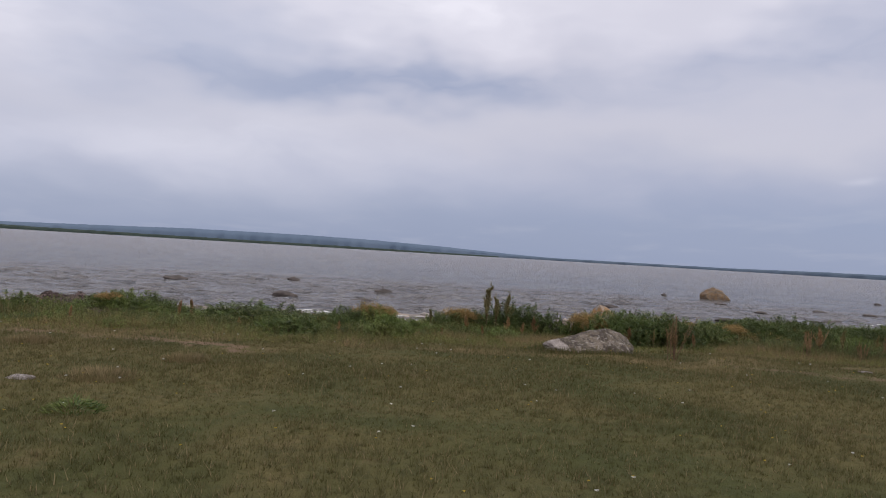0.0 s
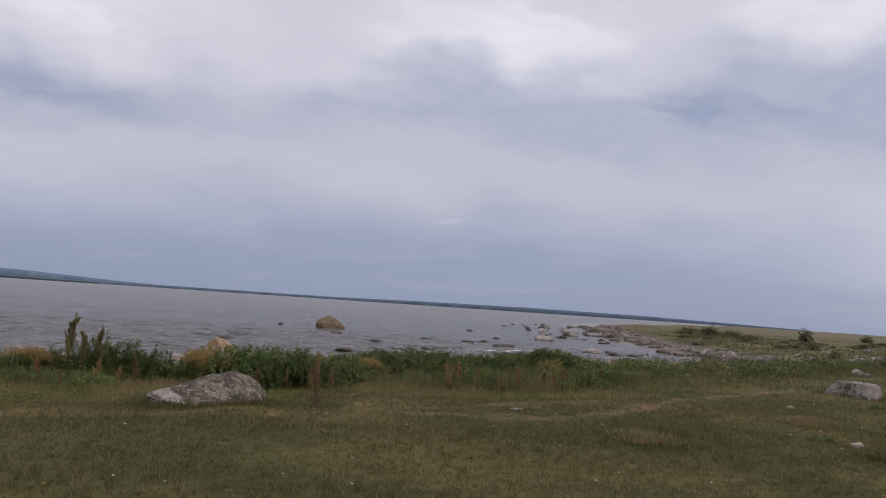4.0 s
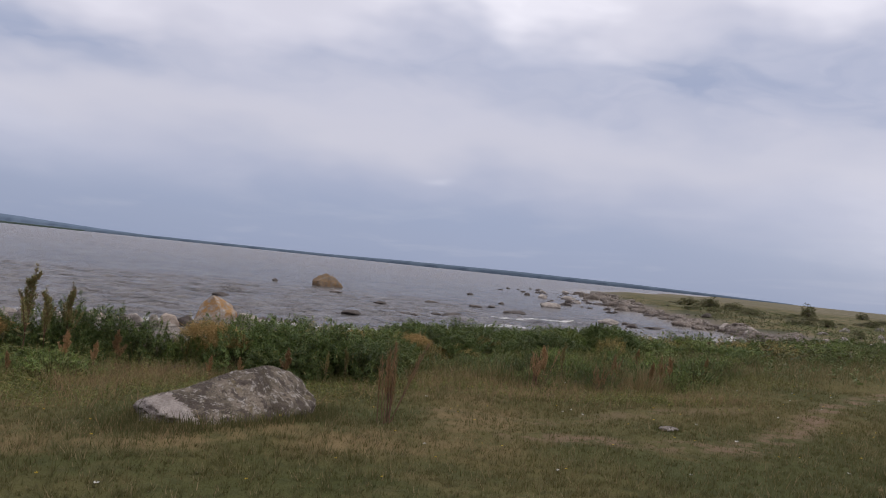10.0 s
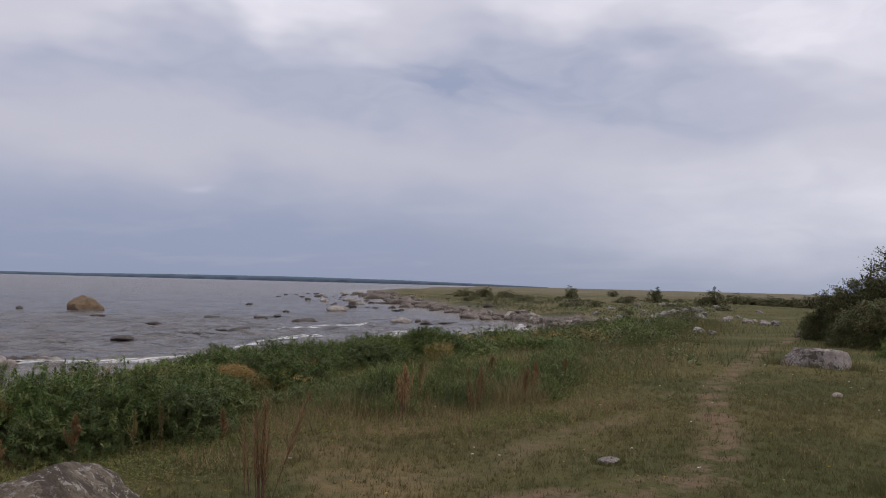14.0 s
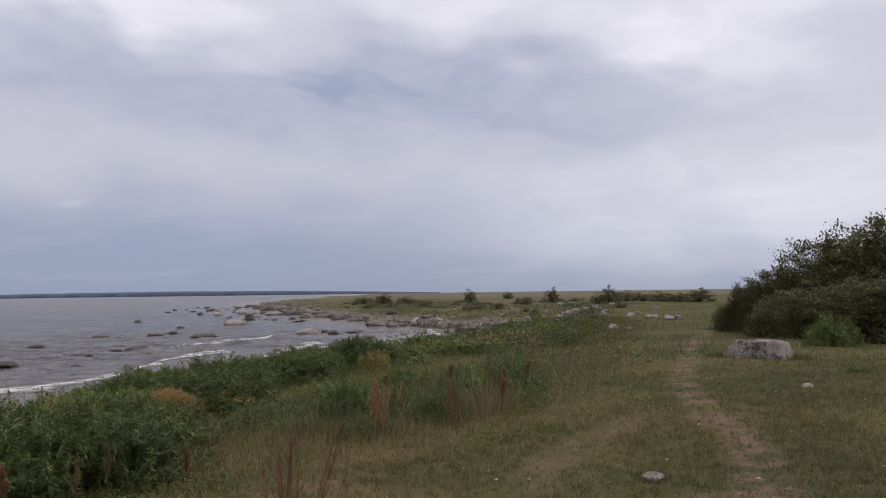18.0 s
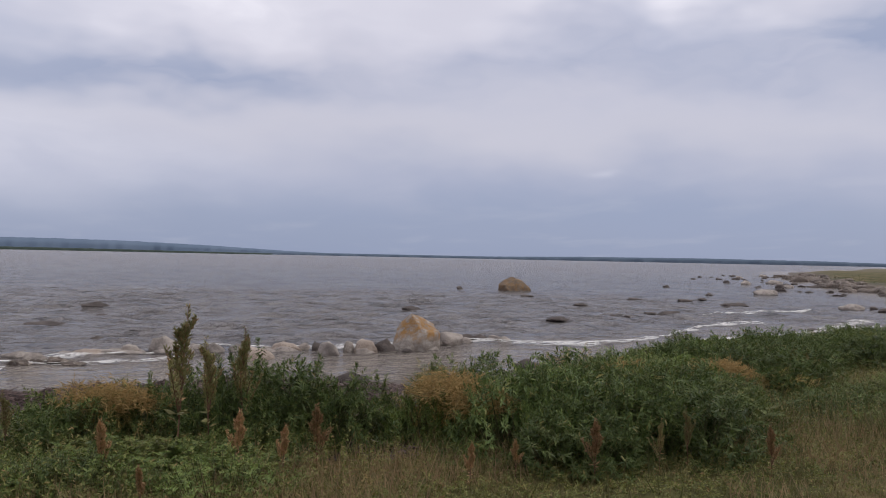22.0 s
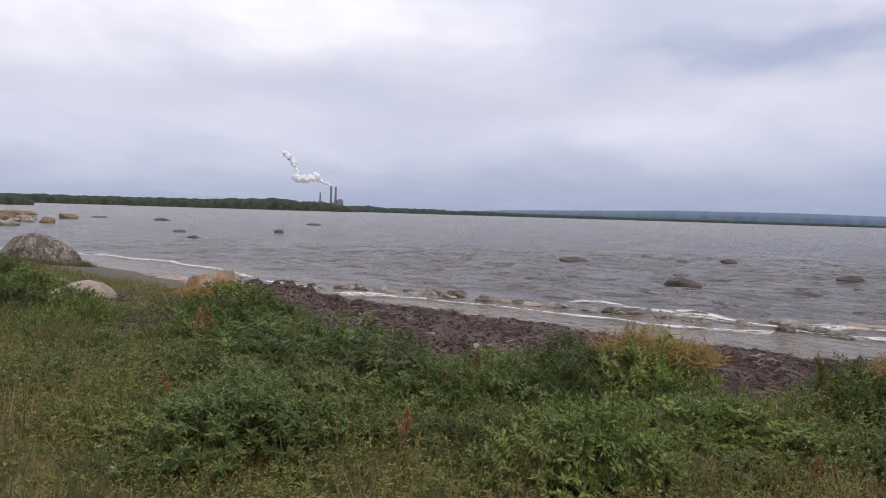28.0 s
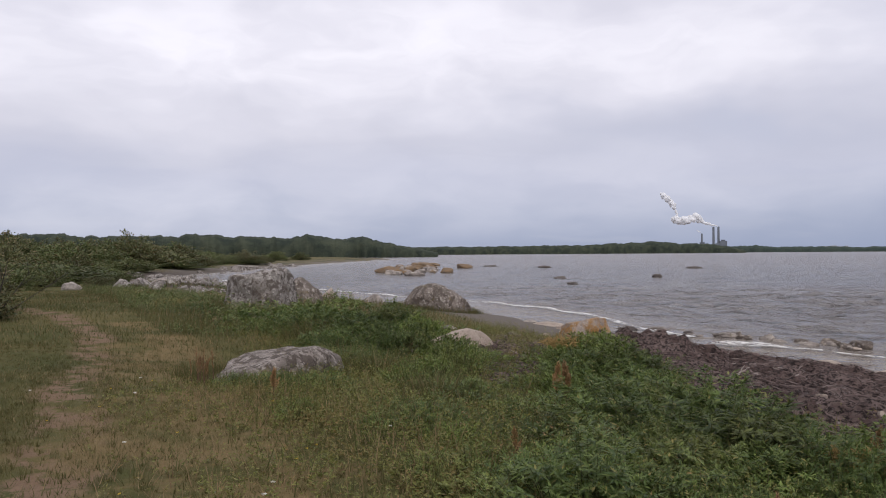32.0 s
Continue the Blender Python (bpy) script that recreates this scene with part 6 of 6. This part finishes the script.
def tube(bm, x, y, z0, z1, r0, r1, sides=20):
    rings = []
    for zz, rr in ((z0, r0), (z1, r1), (z1, r1 * 0.75), (z1 - 3, r1 * 0.75)):
        rings.append([bm.verts.new((x + rr * math.cos(6.2832 * k / sides), y + rr * math.sin(6.2832 * k / sides), zz)) for k in range(sides)])
    for a, b in zip(rings[:-1], rings[1:]):
        for k in range(sides):
            bm.faces.new((a[k], a[(k + 1) % sides], b[(k + 1) % sides], b[k]))


def block(bm, x0, x1, y0, y1, z0, z1, bevel=0.0):
    made = bmesh.ops.create_cube(bm, size=1)["verts"]
    for p in made:
        p.co = ((x0 + x1) / 2 + p.co.x * (x1 - x0), (y0 + y1) / 2 + p.co.y * (y1 - y0), (z0 + z1) / 2 + p.co.z * (z1 - z0))
    if bevel:
        bmesh.ops.bevel(bm, geom=list({e for p in made for e in p.link_edges}), offset=bevel, segments=1, affect="EDGES")


px, py = polar(-42.45, 2650.0)
plant = new("power_station", None)
plant.matrix_basis = pose(float(px), float(py), SEA, 0, 0, 42.45)
for name, dx, r0, r1, top, label in (("chimney", -7.6, 4.2, 3.2, 83, "tall grey concrete chimney"), ("chimney", 7.6, 4.2, 3.2, 83, "tall grey concrete chimney"), ("chimney", -43, 3.4, 2.6, 62, "shorter dark chimney")):
    bm = bmesh.new()
    tube(bm, dx, 0, -1, top, r0, r1)
    child(name, bm_mesh(name, bm, CONCRETE, True), plant, label)
for name, box, mat in (("boiler_house", (11, 33, -20, 20, 0, 37), CLADDING), ("turbine_hall", (-3, 11, -18, 18, 0, 30), CLADDING), ("annex", (-50, -34, -12, 12, 0, 34), CLADDING), ("roof_house", (15, 28, -8, 8, 37, 41), CONCRETE)):
    bm = bmesh.new()
    block(bm, *box, bevel=0.6)
    child(name, bm_mesh(name, bm, mat), plant)
tagged(plant, "distant power station with three chimneys and boiler house", "power station")

bm = bmesh.new()
q = np.random.default_rng(91)
for line, radii, count in ((((7.6, 84), (-15, 89), (-38, 98), (-56, 114), (-66, 126)), (1.6, 3.5, 5.5, 11, 5), 70), (((-46, 106), (-72, 107), (-100, 104), (-122, 106), (-134, 112)), (5, 9, 11, 11, 5), 60), (((-118, 112), (-122, 138), (-140, 166), (-158, 186), (-170, 198)), (4, 4, 9, 8, 2), 46), (((-43, 63), (-52, 68), (-62, 74)), (1, 2.5, 1), 14)):
    t = np.linspace(0, 1, count) * (len(line) - 1)
    ks = range(len(line))
    for cx, cz, rr in zip(np.interp(t, ks, [p[0] for p in line]), np.interp(t, ks, [p[1] for p in line]), np.interp(t, ks, radii)):
        made = bmesh.ops.create_icosphere(bm, subdivisions=3, radius=1)["verts"]
        size, off = rr * q.uniform(0.6, 1.0), Vector(q.uniform(-40, 40, 3))
        mid = Vector((cx + q.normal(0, 0.35 * rr), q.normal(0, 0.4 * rr), cz + q.normal(0, 0.35 * rr)))
        for p in made:
            p.co = mid + p.co * size * (1 + 0.4 * noise.fractal(p.co * 1.6 + off, 0.9, 2.1, 4))
plume = new("steam_plume", bm_mesh("steam_plume", bm, STEAM, True))
plume.matrix_basis = plant.matrix_basis.copy()
skin = plume.modifiers.new("skin", "REMESH")
skin.mode, skin.voxel_size, skin.use_smooth_shade = "VOXEL", 1.3, True
ease = plume.modifiers.new("ease", "SMOOTH")
ease.factor, ease.iterations = 0.5, 8
tagged(plume, "white steam drifting from the chimneys", "steam", kind="stuff")

fx, fy = polar(-35.2, 3200.0)
works = new("factory", None)
works.matrix_basis = pose(float(fx), float(fy), SEA, 0, 0, 36.9)
for x0, x1, top in ((-52, -40, 19), (-38, -12, 21.5), (-10, 12, 23), (14, 36, 20), (38, 50, 22)):
    bm = bmesh.new()
    block(bm, x0, x1, -15, 15, 0, top, 0.5)
    child("hall", bm_mesh("hall", bm, PALEWALL), works)
tagged(works, "low pale factory halls on the far shore", "factory")

# ---- small things in the turf and on the beach ----


def tussock(x, y, wide, tall, mat, label, seed):
    """A hummock of coarse grass, blades leaning out from its middle."""
    q = np.random.default_rng(seed)
    n = 700
    a, d = q.uniform(0, 6.283, n), wide * np.sqrt(q.uniform(0, 1, n))
    px, py = d * np.cos(a), d * np.sin(a)
    h = tall * (1.1 - (d / wide) ** 2 * 0.7) * q.uniform(0.5, 1.1, n)
    b = a + q.normal(0, 0.5, n)
    wd = q.uniform(0.004, 0.008, n)
    v = np.stack([np.stack([px - np.sin(b) * wd, py + np.cos(b) * wd, 0 * px - 0.01], 1), np.stack([px + np.sin(b) * wd, py - np.cos(b) * wd, 0 * px - 0.01], 1), np.stack([px + h * 0.6 * np.cos(b), py + h * 0.6 * np.sin(b), h], 1)], 1).reshape(-1, 3)
    ob = new("grass_tussock", mesh_of("grass_tussock", v, np.arange(3 * n).reshape(n, 3), mat))
    ob.matrix_basis = pose(x, y, z_at(x, y))
    return tagged(ob, label, "grass", "tussocks in the turf", "stuff")


for k, q in enumerate([(10.75, 10.5, 0.45, 0.1), (9.1, 7.2, 0.3, 0.1), (6.8, 9.6, 0.45, 0.1), (7.6, 10.3, 0.42, 0.14), (-3.4, 8.0, 0.4, 0.12), (9.3, 8.3, 0.3, 0.12), (-5.4, 10.4, 0.35, 0.12), (-2.2, 12.6, 0.35, 0.14), (-3.0, 9.5, 0.3, 0.1), (-8.3, 15.3, 0.4, 0.42), (-9.9, 15.4, 0.5, 0.35), (-12.6, 15.9, 0.5, 0.45), (-10.8, 16.8, 0.5, 0.4), (-6.2, 15.0, 0.4, 0.3), (9.3, 15.4, 0.5, 0.4), (11.5, 16.5, 0.6, 0.45), (13.4, 17.6, 0.6, 0.45), (7.2, 16.0, 0.5, 0.35)]):
    tussock(*q, STRAW if k % 2 == 0 else TALL, "dry brown grass hummock in the turf" if k % 2 == 0 else "coarse green grass hummock in the turf", 400 + k)


def thistle(x, y, scale, seed):
    """A dark rosette of spiny leaves flat on the turf."""
    q = np.random.default_rng(seed)
    n = 420
    a, d = q.uniform(0, 6.283, n), 0.2 * np.sqrt(q.uniform(0, 1, n))
    base = np.stack([d * np.cos(a), d * np.sin(a), 0.1 * (1 - (d / 0.2) ** 2) * q.uniform(0.2, 1, n)], 1)
    v, f = leaf_fan(base, np.stack([np.cos(a), np.sin(a), q.uniform(0.0, 1.2, n)], 1), q.uniform(0.03, 0.08, n), q.uniform(0.003, 0.008, n), q)
    ob = new("thistle", mesh_of("thistle", v * scale, f, MUGWORT))
    ob.matrix_basis = pose(x, y, z_at(x, y))
    return tagged(ob, "dark green thistle rosette in short grass", "plant", "thistles")


for q in [(-2.95, 6.5, 1.1, 1), (12.4, 10.2, 0.9, 2), (4.6, 5.6, 0.7, 3), (9.8, 9.6, 0.8, 4), (15.2, 12.3, 0.9, 5)]:
    thistle(*q)
boulder(-4.0, 7.6, 0.28, 0.045, PALE_LICHEN, "flat pale stone showing in worn turf", 141, 0.6, 10, name="stone", sub=3)
boulder(9.9, 9.15, 0.2, 0.07, PINK_ROCK, "small white stone in the turf", 142, 0.7, 10, name="stone", sub=3)
boulder(13.0, 12.6, 0.22, 0.06, PINK_ROCK, "small pale stone beside the path", 143, 0.7, 40, name="stone", sub=3)


def driftwood(x, y, long, thick, turn, mat, label, seed, lift=0.0, rise=0.0, z=None):
    """A bent, tapering stick of bleached wood."""
    q = np.random.default_rng(seed)
    n, sides = 9, 7
    t = np.linspace(0, 1, n)
    cx, cy, cz = (t - 0.5) * long, 0.08 * long * np.sin(t * 4 + seed) + q.normal(0, 0.008, n), rise * t + thick * 0.6 + q.normal(0, 0.006, n)
    rad = thick * (1 - 0.55 * t) * q.uniform(0.85, 1.15, n)
    ang = np.arange(sides) * 6.2832 / sides
    v = np.stack([np.repeat(cx, sides), (cy[:, None] + rad[:, None] * np.cos(ang)).ravel(), (cz[:, None] + rad[:, None] * np.sin(ang)).ravel()], 1)
    f = [[i * sides + k, i * sides + (k + 1) % sides, (i + 1) * sides + (k + 1) % sides, (i + 1) * sides + k] for i in range(n - 1) for k in range(sides)]
    ob = new("driftwood_stick", mesh_of("driftwood_stick", v, f, mat, True))
    ob.matrix_basis = pose(x, y, (z_at(x, y) if z is None else z) + lift, 0, 0, turn)
    return tagged(ob, label, "driftwood", "driftwood")


BLEACHED = plain("bleached_wood", (0.5, 0.45, 0.4), (0.32, 0.28, 0.24), 25, 0.85, 0.4)
DARKWOOD = plain("weathered_dark_wood", (0.13, 0.105, 0.09), (0.07, 0.056, 0.048), 20, 0.9, 0.6)
driftwood(8.4, 15.7, 0.4, 0.045, 40, DARKWOOD, "dark weathered log end in tall grass", 1)


def on_wrack(x, y):
    return float(wrack_height(np.array([x]), np.array([y]))[0])


for x, y, ln, th, tn, rs in [(-6.2, 19.2, 0.3, 0.007, 60, 0.16), (-5.5, 18.4, 0.2, 0.007, 100, 0.2), (-7.2, 21.0, 0.35, 0.007, 20, 0.05), (-3.2, 18.8, 0.3, 0.008, 170, 0.03), (-2.0, 20.0, 0.4, 0.008, 35, 0.05), (-8.4, 20.2, 0.3, 0.007, 120, 0.04)]:
    driftwood(x, y, ln, th, tn, BLEACHED, "thin bleached stick lying on dried seaweed", int(ln * 100 + tn), 0.0, rs, on_wrack(x, y) - 0.01)
for k, (x, y, wd) in enumerate([(-5.9, 18.5, 0.17), (-5.2, 18.1, 0.14), (-4.4, 18.3, 0.12), (-6.8, 18.9, 0.12), (-3.6, 18.0, 0.1), (2.9, 19.6, 0.35)]):
    boulder(x, y, wd, 0.035, PALE_SHORE if k % 2 else PINK_ROCK, "pale beach stone half buried in seaweed", 150 + k, 0.7, 30 * k, name="stone", sub=3, z=on_wrack(x, y) - 0.01)


def bare_twigs(x, y, tall, seed):
    """A leafless shrub of dark forking twigs."""
    q = np.random.default_rng(seed)
    n = 14
    tilt = q.normal(0, 0.45, (n, 2))
    h = tall * q.uniform(0.5, 1, n)
    v1, f1 = stems(0 * h, 0 * h, 0 * h, h, tilt, 0.02)
    m = 70
    k, u = q.integers(0, n, m), q.uniform(0.4, 1, m)
    v2, f2 = stems(tilt[k, 0] * h[k] * u, tilt[k, 1] * h[k] * u, h[k] * u, q.uniform(0.1, 0.4, m) * tall, tilt[k] + q.normal(0, 0.8, (m, 2)), 0.008)
    ob = new("bare_shrub", None)
    tagged(child("limb", mesh_of("limb", v1, f1, BARK), ob), kind="stuff")
    tagged(child("twig", mesh_of("twig", v2, f2, BARK), ob), kind="stuff")
    ob.matrix_basis = pose(x, y, z_at(x, y))
    return tagged(ob, "dark leafless shrub with forking twigs", "shrub", "path shrubs")


bare_twigs(-17.0, 10.9, 1.1, 3)
